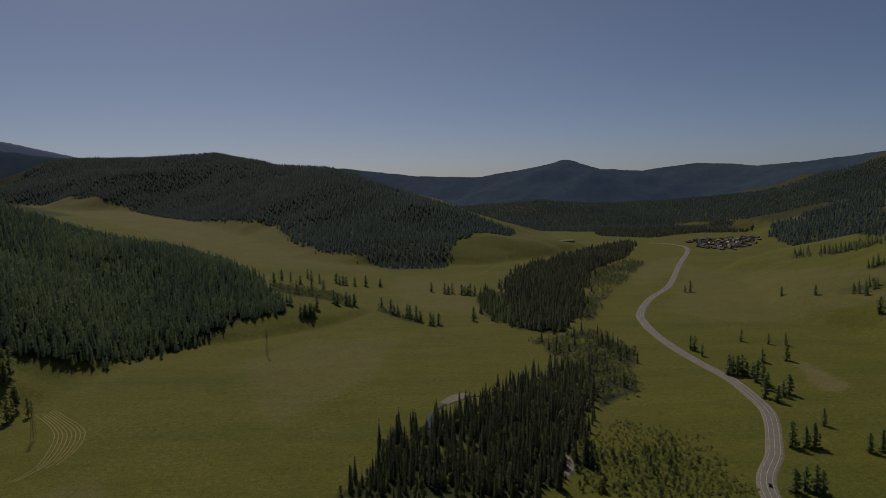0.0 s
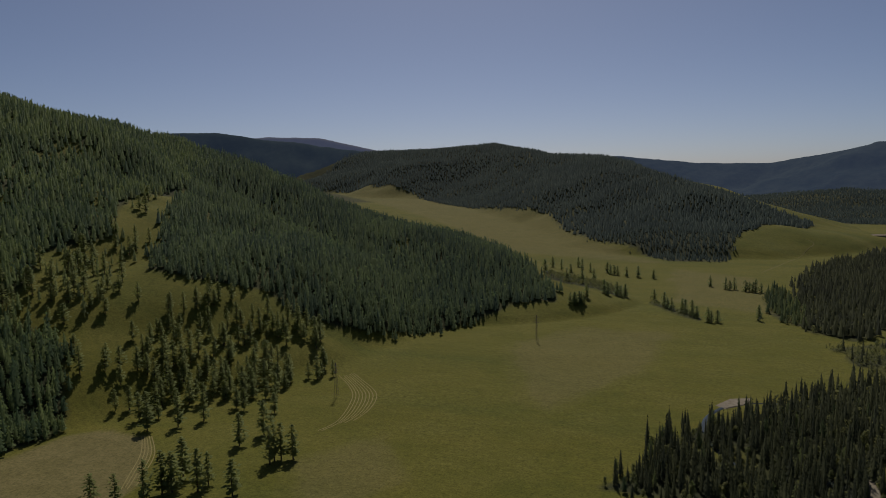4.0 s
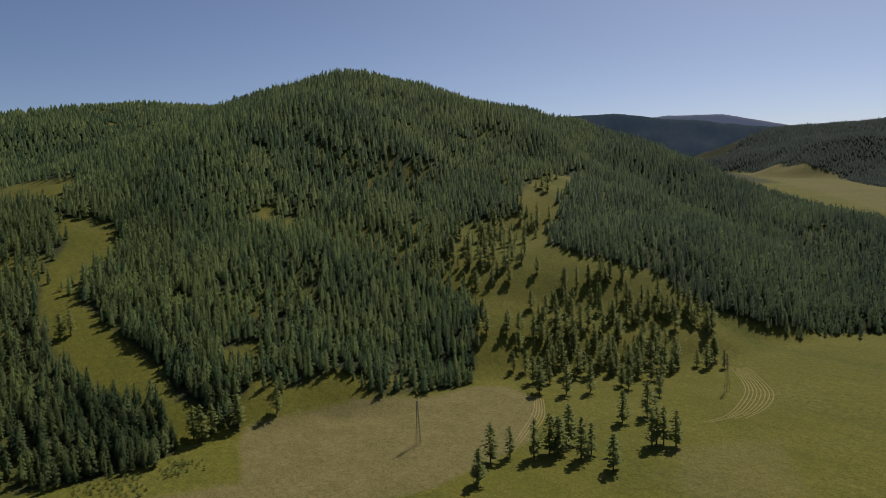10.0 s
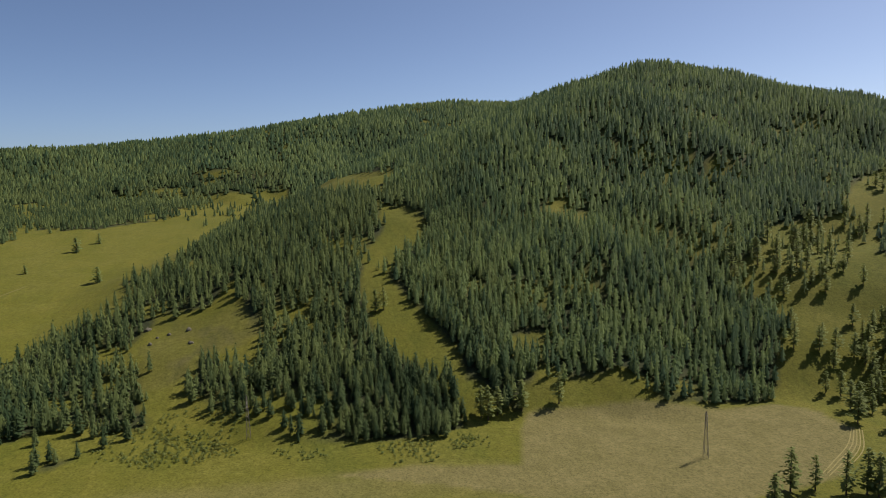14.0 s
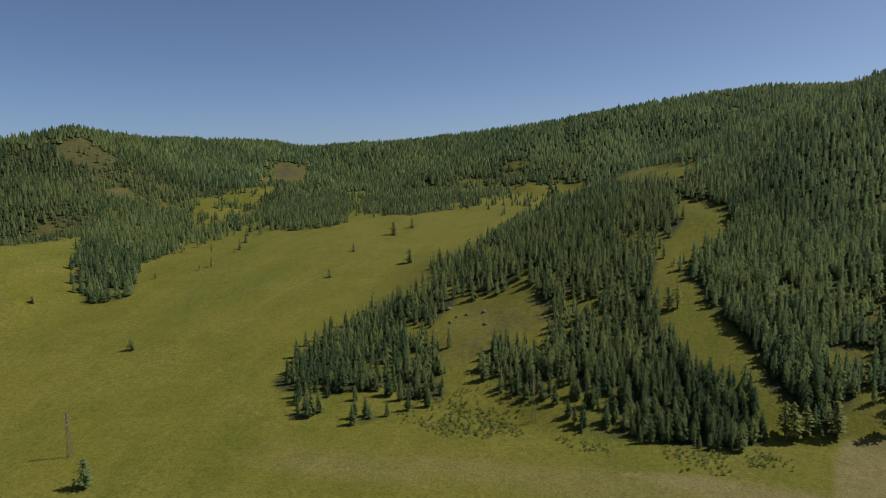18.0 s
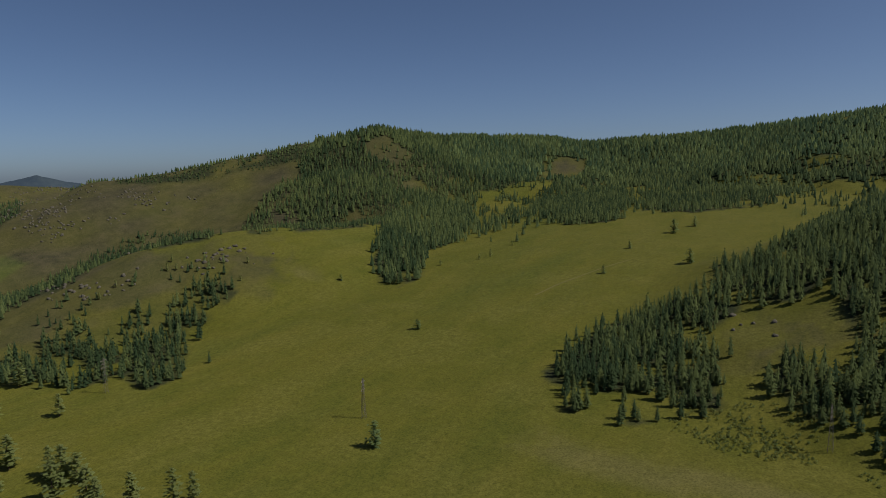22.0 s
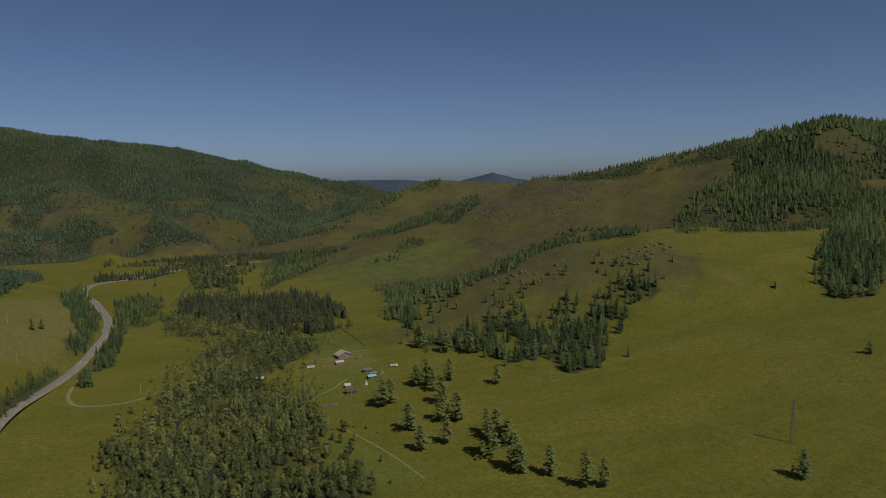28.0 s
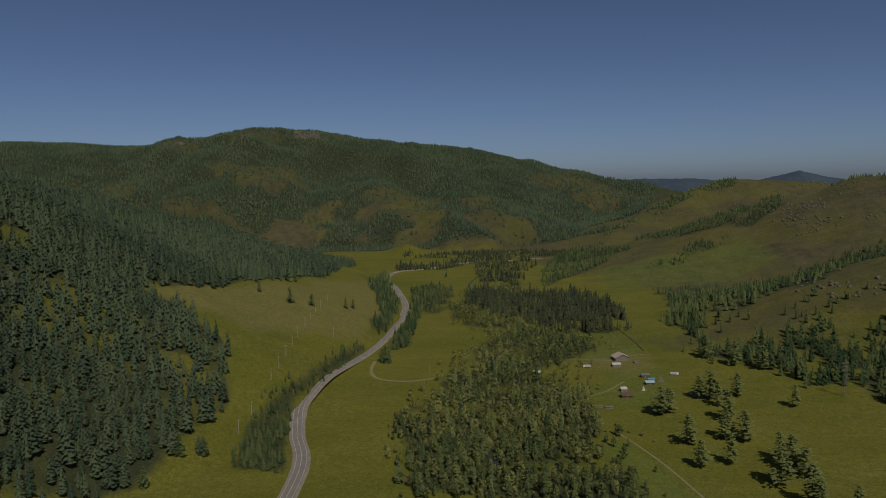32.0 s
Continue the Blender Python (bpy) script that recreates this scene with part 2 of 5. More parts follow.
# woods: edge in plan, spacing of the trees, size, kind, fullness
WOODS = [
    ('tip', [(-236, 1009), (-337, 1146), (-488, 1345), (-695, 1529), (-678, 1245), (-818, 1251), (-916, 1265), (-1021, 1279), (-1098, 1271), (-854, 938), (-696, 714), (-614, 608), (-554, 622), (-499, 670), (-451, 658), (-414, 686), (-374, 736), (-304, 837), (-275, 908), (-220, 955)], 6.2, 1.0, 'stone_pine', 0.93),
    ('face', [(-559, 131), (-629, 111), (-697, 95), (-738, 116), (-797, 158), (-852, 164), (-978, 130), (-1040, 180), (-1162, 346), (-1330, 480), (-1430, 680), (-1400, 860), (-1290, 990), (-1180, 1150), (-1068, 1245), (-880, 960), (-806, 759), (-714, 643), (-711, 544), (-657, 491), (-636, 441), (-557, 447), (-502, 400), (-476, 370), (-475, 317), (-478, 270), (-500, 277), (-524, 263), (-518, 239), (-518, 212), (-538, 201), (-516, 182), (-529, 134)], 6.4, 1.0, 'pine', 0.86),
    ('strip', [(-595, 445), (-671, 513), (-768, 696), (-837, 798), (-852, 909), (-673, 682), (-599, 558), (-577, 469)], 15, 0.9, 'larch', 0.3),
    ('spur', [(-755, -58), (-665, -39), (-609, -24), (-566, -24), (-563, -35), (-613, -77), (-569, -84), (-519, -53), (-504, -27), (-483, -19), (-472, 15), (-470, 50), (-467, 83), (-479, 117), (-502, 123), (-536, 108), (-559, 89), (-586, 73), (-636, 69), (-705, 71), (-770, 82), (-820, 109), (-952, 112), (-1010, 40), (-1026, -95), (-920, -142)], 6.2, 1.0, 'fir', 0.85),
    ('spur', [(-527, -256), (-466, -206), (-462, -166), (-482, -136), (-492, -104), (-560, -115), (-610, -131), (-627, -159), (-671, -138), (-714, -128), (-709, -84), (-755, -58), (-860, -130), (-880, -195), (-780, -177), (-709, -211), (-666, -247), (-561, -253)], 6.8, 0.95, 'fir', 0.62),
    ('spur', [(-1048, 247), (-928, 111), (-815, 164), (-716, 108), (-613, 123), (-542, 136), (-504, 153), (-490, 169), (-657, 210), (-865, 239)], 6.2, 1.0, 'fir', 0.85),
    ('ridge_c', [(-1013, 205), (-1080, 130), (-2033, -19), (-2012, -243), (-1930, -433), (-1927, -583), (-1794, -724), (-1591, -789), (-1489, -829), (-1468, -953), (-1845, -1198), (-2067, -1008), (-2307, -662), (-2441, -214), (-2540, 222), (-2571, 641), (-2467, 1098), (-1370, 610)], 8.5, 0.95, 'pine', 0.8),
    ('strip_top', [(-810, 754), (-905, 892), (-2724, 3205), (-2517, 3206), (-907, 1066), (-840, 882)], 6.5, 0.85, 'pine', 0.75),
    ('upper', [(-1428, -798), (-1132, -489), (-1381, -487), (-1428, -358), (-1473, -206), (-1141, 7), (-1946, -19), (-1966, -332), (-1787, -721), (-1478, -824)], 12, 0.95, 'fir', 0.34),
    ('upper', [(-917, -688), (-1239, -811), (-1497, -755), (-1832, -577), (-1895, -404), (-1511, -335), (-1240, -414), (-1097, -555), (-917, -603)], 15, 0.95, 'fir', 0.42),
    ('upper', [(-2019, -261), (-2061, -8), (-1906, 1), (-1885, -65), (-1876, -230)], 10, 0.85, 'fir', 0.7),
    ('hill_d', [(-954, -1122), (-1196, -1232), (-1342, -1295), (-1469, -1205), (-1687, -1132), (-2004, -951), (-2093, -826), (-2155, -646), (-2233, -276), (-1964, -238), (-1841, -548), (-1783, -733), (-1585, -781), (-1293, -869), (-1176, -847), (-1015, -954)], 7.5, 0.85, 'fir', 0.9),
    ('treeline', [(-925, -1728), (-1045, -1503), (-1211, -1416), (-1329, -1303), (-1257, -1233), (-1144, -1338), (-986, -1419), (-838, -1566)], 9, 0.5, 'fir', 0.6),
    ('brow', [(-955, -1124), (-998, -1033), (-1080, -920), (-1202, -880), (-1039, -761), (-863, -736), (-721, -747), (-655, -771)], 6.5, 0.55, 'fir', 0.75),
    ('brow', [(-318, -1077), (-483, -1162), (-638, -1238), (-790, -1271), (-923, -1198), (-612, -794), (-517, -832), (-439, -852), (-372, -895), (-309, -962)], 7, 0.6, 'fir', 0.65),
    ('front', [(-285, -898), (-361, -837), (-453, -780), (-519, -769), (-603, -712), (-560, -684), (-418, -723), (-312, -576), (-279, -634), (-236, -671), (-237, -757)], 15, 0.65, 'fir', 0.3),
    ('knob', [(-165, -1284), (-276, -1396), (-397, -1562), (-371, -1805), (-276, -1670)], 9, 0.55, 'fir', 0.6),
    ('knob', [(-746, -1562), (-628, -1485), (-489, -1536), (-467, -1838), (-720, -2011), (-993, -2153)], 8.5, 0.55, 'fir', 0.6),
    ('knob', [(-582, -1460), (-417, -1342), (-359, -1328), (-499, -1457)], 8.5, 0.55, 'fir', 0.6),
    ('knob', [(-312, -1117), (-438, -1189), (-344, -1076)], 8, 0.55, 'fir', 0.7),
    ('knobline', [(-423, -1983), (-596, -2146), (-803, -2300), (-917, -2309), (-892, -2246), (-773, -2213), (-575, -2070), (-399, -1868)], 8, 0.5, 'fir', 0.6),
    ('east', [(901, -1370), (729, -1469), (425, -1275), (275, -1617), (238, -1620), (213, -1089), (247, -974), (269, -762), (295, -702), (326, -683), (310, -672), (258, -649), (216, -619), (197, -584), (178, -521), (188, -474), (194, -447), (204, -418), (233, -393), (256, -368), (292, -302), (755, -729)], 7.0, 1.0, 'taiga', 0.93),
    ('riparian', [(38, -480), (52, -562), (16, -617), (10, -691), (-25, -779), (-46, -834), (-90, -890), (-121, -860), (-152, -763), (-103, -709), (-78, -675), (-99, -611), (-109, -555), (-104, -500), (-113, -420), (-113, -385), (27, -417)], 6.02, 0.55, 'leafy', 0.8),
    ('riparian', [(38, -480), (52, -562), (16, -617), (10, -691), (-25, -779), (-46, -834), (-90, -890), (-121, -860), (-152, -763), (-103, -709), (-78, -675), (-99, -611), (-109, -555), (-104, -500), (-113, -420), (-113, -385), (27, -417)], 7.5, 0.45, 'shrub', 0.7),
    ('riparian', [(38, -480), (52, -562), (16, -617), (10, -691), (-25, -779), (-46, -834), (-90, -890), (-121, -860), (-152, -763), (-103, -709), (-78, -675), (-99, -611), (-109, -555), (-104, -500), (-113, -420), (-113, -385), (27, -417)], 12, 0.72, 'larch', 0.26),
    ('riparian', [(38, -480), (52, -562), (16, -617), (10, -691), (-25, -779), (-46, -834), (-90, -890), (-121, -860), (-152, -763), (-103, -709), (-78, -675), (-99, -611), (-109, -555), (-104, -500), (-113, -420), (-113, -385), (27, -417)], 15, 0.75, 'fir', 0.2),
    ('riparian', [(43, -420), (58, -496), (52, -562), (26, -622), (6, -703), (-34, -834), (-84, -926), (-139, -837), (-172, -794), (-118, -682), (-121, -501), (-117, -384)], 8.46, 0.35, 'leafy', 0.35),
    ('riverspruce', [(-7, -1131), (-34, -1199), (-95, -1123), (-190, -1155), (-232, -1015), (-200, -851), (-168, -844), (-121, -860), (-89, -932), (-49, -984), (-18, -1036)], 6.8, 0.75, 'spruce', 0.8),
    ('riparian', [(-7, -1131), (-34, -1199), (-95, -1123), (-190, -1155), (-232, -1015), (-200, -851), (-168, -844), (-121, -860), (-89, -932), (-49, -984), (-18, -1036)], 7, 0.45, 'shrub', 0.75),
    ('riparian', [(5, -969), (-43, -866), (-85, -895), (-88, -964), (-18, -1036)], 5.64, 0.5, 'leafy', 0.7),
    ('riparian', [(-60, -1678), (-175, -1796), (-172, -1585), (-110, -1384), (-103, -1138), (-59, -1153), (-41, -1409)], 6.58, 0.6, 'leafy', 0.6),
    ('riparian', [(-60, -1678), (-175, -1796), (-172, -1585), (-110, -1384), (-103, -1138), (-59, -1153), (-41, -1409)], 10, 0.8, 'spruce', 0.6),
    ('knob', [(-156, -1314), (-235, -1648), (-318, -1790), (-306, -1444), (-224, -1357), (-161, -1238)], 8, 0.6, 'fir', 0.7),
    ('farline', [(136, -1604), (44, -1618), (-83, -1760), (-77, -1650), (30, -1502), (126, -1475)], 7, 0.5, 'spruce', 0.6),
    ('farline', [(144, -1819), (-141, -1868), (-271, -1730), (-261, -1664), (-128, -1701), (124, -1735)], 7, 0.45, 'spruce', 0.55),
    ('foot_g', [(1469, -2023), (1202, -1782), (899, -1843), (546, -1903), (271, -1931), (0, -1950), (-209, -1989), (-416, -1956), (-658, -2152), (-556, -2232), (-205, -2341), (214, -2441), (872, -2396)], 9.5, 0.62, 'taiga', 0.55),
    ('mount_g', [(2476, -2750), (1673, -1858), (1245, -1993), (1030, -2112), (899, -2225), (731, -2391), (509, -2396), (286, -2332), (123, -2347), (-77, -2199), (-230, -2188), (-373, -2117), (-582, -2173), (-896, -3124), (-665, -3130), (-532, -3358), (0, -3500), (738, -3472), (1585, -3399)], 8.8, 0.62, 'taiga', 0.97),
    ('river_n', [(-70, 413), (-42, 454), (-40, 484), (-13, 543), (30, 582), (59, 632), (124, 702), (140, 631), (111, 550), (94, 489), (74, 440), (58, 408)], 5.4, 0.74, 'spruce', 0.92),
    ('river_n', [(-70, 413), (-42, 454), (-40, 484), (-13, 543), (30, 582), (59, 632), (124, 702), (140, 631), (111, 550), (94, 489), (74, 440), (58, 408)], 8, 0.5, 'shrub', 0.75),
    ('river_n', [(-70, 413), (-42, 454), (-40, 484), (-13, 543), (30, 582), (59, 632), (124, 702), (140, 631), (111, 550), (94, 489), (74, 440), (58, 408)], 15, 0.7, 'fir', 0.3),
    ('river_f', [(90, 920), (121, 1315), (188, 1578), (425, 1956), (596, 2176), (456, 1770), (312, 1496), (234, 1167), (199, 993), (139, 873)], 6.4, 0.85, 'spruce', 0.88),
    ('river_f', [(90, 920), (121, 1315), (188, 1578), (425, 1956), (596, 2176), (456, 1770), (312, 1496), (234, 1167), (199, 993), (139, 873)], 11, 0.5, 'shrub', 0.7),
    ('scrub', [(105, 831), (187, 892), (214, 776), (178, 626), (130, 573), (133, 723)], 6, 0.48, 'shrub', 0.8),
    ('scrub', [(105, 831), (187, 892), (214, 776), (178, 626), (130, 573), (133, 723)], 13, 0.62, 'spruce', 0.45),
    ('scrub', [(199, 993), (324, 1493), (453, 1702), (482, 1657), (244, 1082), (206, 950)], 7, 0.48, 'shrub', 0.8),
    ('scrub', [(72, 407), (92, 478), (133, 548), (178, 518), (153, 403)], 8, 0.42, 'shrub', 0.3),
    ('hill_b', [(-2150, 3250), (-1901, 3576), (-1386, 3431), (-1029, 3366), (-645, 3032), (-383, 2723), (-120, 2297), (75, 2149), (220, 2088), (192, 1991), (120, 1956), (31, 1800), (0, 1600), (-111, 1586), (-200, 1699), (-313, 1791), (-414, 1928), (-514, 2156), (-777, 2372), (-1075, 2582), (-1272, 2790), (-1807, 2965), (-2570, 2662)], 9.0, 0.75, 'hazy_conifer', 0.96),
    ('right_hill', [(1519, 2385), (1413, 2608), (1239, 2597), (1120, 2377), (807, 1263)], 13, 0.9, 'hazy_conifer', 0.9),
    ('row', [(716, 1412), (794, 1242), (758, 1185), (694, 1369)], 10, 0.9, 'larch', 0.75),
    ('row', [(670, 1113), (690, 1077), (667, 1041), (653, 1085)], 9, 0.9, 'larch', 0.8),
    ('row', [(583, 1016), (627, 977), (606, 943), (566, 984)], 9, 0.9, 'larch', 0.8),
    ('far', [(-355, 3381), (0, 3150), (303, 2884), (447, 2825), (588, 2768), (738, 2753), (1043, 2866), (1430, 2807), (1706, 2529), (2300, 3000), (1800, 3450), (1334, 3750), (919, 3770), (529, 3850), (136, 3950)], 10, 0.6, 'hazy_conifer', 0.95),
    ('stream', [(-275, 1119), (-245, 1178), (-205, 1251), (-163, 1175), (-147, 1060), (-185, 1082), (-235, 1053), (-257, 1045)], 5.5, 0.42, 'shrub', 0.9),
    ('stream', [(-104, 1103), (-77, 1042), (-29, 966), (-28, 946), (-67, 993), (-103, 1061)], 5.5, 0.4, 'shrub', 0.8),
    ('stream', [(60, 1163), (79, 1249), (101, 1072), (93, 940), (74, 962), (56, 1021)], 8, 0.9, 'fir', 0.9),
    ('stream', [(60, 1163), (79, 1249), (101, 1072), (93, 940), (74, 962), (56, 1021)], 6, 0.4, 'shrub', 0.8),
    ('belt', [(569, 2528), (721, 2415), (974, 2619), (1156, 2598), (1191, 2677), (851, 2854), (628, 2791)], 9, 0.6, 'spruce', 0.9),
    ('roadside', [(67, -1243), (37, -1302), (16, -1194), (6, -1057), (37, -959), (54, -1005)], 8, 0.62, 'fir', 0.38),
    ('roadside', [(67, -1243), (37, -1302), (16, -1194), (6, -1057), (37, -959), (54, -1005)], 7, 0.4, 'shrub', 0.7),
    ('roadside', [(10, -1058), (-28, -1072), (-57, -974), (-49, -861), (-22, -869), (6, -949)], 7, 0.55, 'leafy', 0.8),
    ('roadside', [(10, -1058), (-28, -1072), (-57, -974), (-49, -861), (-22, -869), (6, -949)], 10, 0.55, 'fir', 0.38),
    ('verge', [(149, -450), (162, -514), (156, -554), (139, -615), (124, -723), (112, -778), (106, -771), (117, -710), (134, -613), (141, -574), (137, -538), (116, -443)], 4.4, 0.42, 'fir', 0.95),
    ('verge', [(164, -1293), (152, -1439), (118, -1226), (87, -1012), (90, -886), (102, -828), (109, -868), (101, -948), (125, -1076)], 4.8, 0.6, 'fir', 0.9),
    ('verge', [(80, -1204), (69, -1212), (54, -1005), (58, -796), (75, -774), (78, -829), (64, -945), (63, -1051)], 4.8, 0.6, 'fir', 0.9),
    ('verge', [(83, -714), (71, -715), (74, -738), (83, -740)], 4.0, 0.6, 'fir', 0.95),
    ('strip', [(-724, 75), (-733, 93), (-629, 111), (-551, 132), (-582, 106), (-648, 70)], 10, 0.6, 'larch', 0.42),
    ('scrub_d', [(-1696, -1060), (-1214, -882), (-849, -820), (-619, -885), (-439, -987), (-331, -1154), (-260, -1477), (-855, -2349), (-1300, -2252), (-1532, -1286)], 15, 0.2, 'shrub', 0.4),
    ('front', [(-262, -853), (-259, -756), (-312, -874), (-363, -850), (-394, -901), (-351, -1050), (-294, -950)], 7.5, 0.85, 'fir', 0.62),
    ('front', [(-249, -728), (-311, -733), (-365, -757), (-412, -705), (-458, -727), (-545, -689), (-543, -664), (-445, -615), (-370, -539), (-342, -538), (-350, -602), (-322, -598), (-300, -626), (-288, -667)], 7.2, 0.92, 'fir', 0.7),
    ('upper', [(-1133, -909), (-1360, -858), (-1631, -739), (-1870, -635), (-1795, -609), (-1536, -695), (-1290, -814), (-1075, -862)], 9, 0.7, 'fir', 0.48),
    ('side', [(-757, -630), (-701, -575), (-692, -532), (-737, -532), (-875, -624), (-962, -623), (-1203, -737), (-1390, -834), (-1238, -850), (-1098, -841), (-873, -711)], 7.2, 0.95, 'fir', 0.88),
    ('side', [(-1378, -842), (-1608, -739), (-1151, -510), (-979, -512), (-965, -594)], 14, 0.85, 'fir', 0.42),
    ('side', [(-1501, -735), (-1151, -510), (-1218, -447), (-1476, -507), (-1790, -631), (-1584, -729)], 7.5, 0.95, 'fir', 0.85),
    ('side', [(-1305, -431), (-1329, -357), (-1485, -248), (-1792, -241), (-1951, -247), (-1874, -390), (-1644, -484)], 11, 0.95, 'fir', 0.6),
    ('upper', [(-1034, -963), (-1124, -860), (-1405, -843), (-1610, -771), (-1855, -611), (-1916, -399), (-2033, -423), (-1896, -727), (-1521, -789), (-1339, -888), (-1107, -885)], 9, 0.8, 'fir', 0.7),
]
CLEARINGS = [
    [(917, -2571), (864, -2635), (784, -2650), (603, -2803), (535, -2577), (614, -2318), (738, -2356), (863, -2500)],
    [(1329, -2606), (1220, -2627), (1118, -2422), (1185, -2434)],
    [(329, -2450), (226, -2640), (53, -2535), (27, -2091), (150, -2138), (291, -2293)],
    [(1087, -2394), (910, -2347), (682, -2160), (554, -2069), (866, -2220)],
    [(-9, -2497), (-114, -2590), (-230, -2125), (-249, -2000), (-118, -1979), (-40, -2088)],
    [(-298, -2958), (-485, -3093), (-610, -2973), (-804, -2895), (-579, -2524), (-476, -2518), (-348, -2789)],
    [(917, 3032), (1034, 3052), (1146, 2956), (1108, 2919)],
    [(1205, 2924), (1347, 2602), (1257, 2409), (1191, 2833)],
    [(1091, -3389), (873, -3451), (764, -3110), (887, -2783)],
    [(1233, -2962), (1059, -2895), (999, -2753), (1134, -2751)],
    [(-920, 133), (-840, 163), (-802, 162), (-809, 133)],
    [(-722, 73), (-703, 95), (-628, 116), (-564, 137), (-533, 134), (-550, 119), (-585, 88), (-622, 68), (-686, 64)],
    [(-1802, -860), (-1876, -768), (-1765, -739), (-1595, -791)],
    [(-1585, -781), (-1808, -824), (-1885, -767), (-1797, -739)],
    [(-1243, -957), (-1339, -980), (-1306, -877)],
    [(-985, 378), (-975, 410), (-943, 388), (-948, 368)],
    [(-975, 595), (-926, 579), (-860, 547), (-863, 536)],
    [(-802, 351), (-794, 367), (-762, 348), (-765, 331)],
    [(248, -561), (225, -573), (211, -543), (231, -531)],
    [(433, -653), (413, -672), (394, -631), (405, -608)],
    [(-578, 184), (-584, 230), (-542, 202), (-547, 179)],
    [(-834, 311), (-810, 379), (-765, 354), (-796, 304)],
    [(-681, 173), (-660, 190), (-624, 178), (-643, 165)],
    [(-1366, -1167), (-1441, -1138), (-1423, -1038), (-1368, -1014), (-1329, -1083)],
    [(-1146, -1327), (-1232, -1254), (-1163, -1174), (-1057, -1205)],
]
LUSH_FIELDS = [
    [(-159, -830), (-199, -848), (-203, -748), (-181, -721), (-137, -718)],
    [(-154, -684), (-206, -677), (-193, -582), (-143, -549), (-115, -605)],
    [(-117, -505), (-136, -443), (-143, -399), (-110, -401), (-100, -483)],
    [(-278, -1373), (-380, -1405), (-599, -1436), (-609, -1310), (-382, -1184), (-277, -1181)],
]
HAY_FIELDS = [
    [(365, 719), (377, 714), (381, 636), (355, 609), (342, 620)],
    [(-410, 138), (-462, 156), (-491, 172), (-487, 228), (-469, 313), (-468, 370), (-443, 391), (-402, 386), (-377, 366), (-343, 322), (-337, 279), (-328, 226), (-338, 193), (-390, 93), (-426, 14), (-426, 66), (-413, 128)],
]
DRY_FIELDS = [
    [(434, 1576), (611, 1814), (553, 1563), (363, 1302)],
    [(330, 1028), (468, 1089), (571, 999), (609, 947), (584, 909), (487, 930), (364, 935)],
    [(-157, -756), (-197, -756), (-193, -682), (-149, -664), (-134, -700)],
    [(-399, -219), (-423, -204), (-428, -81), (-424, 62), (-414, 136), (-375, 128)],
    [(603, 1303), (619, 1172), (589, 1096), (568, 1206)],
    [(673, 1430), (688, 1367), (659, 1330)],
    [(-628, -674), (-647, -661), (-647, -620), (-629, -638)],
    [(-230, 757), (-162, 868), (-61, 860), (-81, 658), (-139, 537)],
    [(-269, 381), (-234, 446), (-183, 383), (-221, 325)],
    [(-1812, 2974), (-1276, 2799), (-1091, 2621), (-728, 2339), (-514, 2156), (-329, 1798), (-107, 1545), (-487, 1636), (-933, 2150), (-1483, 2677)],
    [(-102, 1468), (50, 1365), (78, 1003), (-76, 1086)],
    [(340, 1049), (598, 931), (674, 1052), (565, 1586)],
    [(411, 1498), (490, 1595), (416, 1318), (359, 1287)],
    [(313, -678), (255, -797), (156, -1284), (98, -922), (111, -787), (206, -672)],
    [(140, -1584), (-103, -1734), (-84, -1650), (108, -1502)],
]
BROWN_FIELDS = [
    [(2810, -3121), (1539, -1709), (1139, -1823), (691, -1898), (273, -1941), (-133, -1895), (-209, -1485), (-358, -1250), (-850, -1472), (-2597, -4155), (-427, -4881)],
    [(-1551, -779), (-1813, -834), (-1922, -774), (-1791, -728)],
    [(-1220, -955), (-1353, -990), (-1310, -865)],
    [(-1696, -1060), (-1214, -882), (-849, -820), (-619, -885), (-439, -987), (-331, -1154), (-260, -1477), (-855, -2349), (-1300, -2252), (-1532, -1286)],
    [(1286, -1907), (593, -2067), (143, -2045), (-285, -2030), (-348, -2476), (188, -2693), (865, -2663), (1510, -2238)],
    [(-667, -1403), (-796, -1542), (-1009, -1396), (-1222, -1350), (-1298, -1267), (-971, -1133), (-769, -1237), (-609, -1310)],
    [(740, -2431), (629, -2718), (488, -2440), (533, -2286), (770, -2334)],
    [(369, -2452), (53, -2515), (27, -2053), (356, -2111)],
    [(-127, -2868), (-481, -3067), (-495, -2621), (-198, -2596)],
    [(-652, -133), (-698, -102), (-656, -48), (-587, -88)],
    [(-246, -790), (-576, -1213), (-519, -835), (-599, -777), (-625, -728), (-601, -679), (-544, -683), (-448, -720), (-356, -751), (-254, -751)],
]
LONE_LARCHES = [(-316.7, 252.1), (-335.7, 277.7), (-333.0, 292.2), (-322.9, 304.3), (-320.0, 315.8), (-315.9, 319.8), (-323.3, 337.5), (-300.9, 325.6), (-301.8, 336.2), (-276.7, 328.3), (-326.0, 397.4), (-322.9, 422.4), (-284.0, 376.2), (-284.4, 381.9), (-281.1, 385.2), (-274.1, 389.2), (-414.3, 397.9), (-398.1, 413.5), (-388.7, 432.2), (-463.3, 427.5), (-495.2, 198.6), (-493.7, 167.3), (-491.2, 134.3), (-486.6, 138.6), (-492.0, 147.5), (-635.3, 74.3), (-637.7, 82.4)]
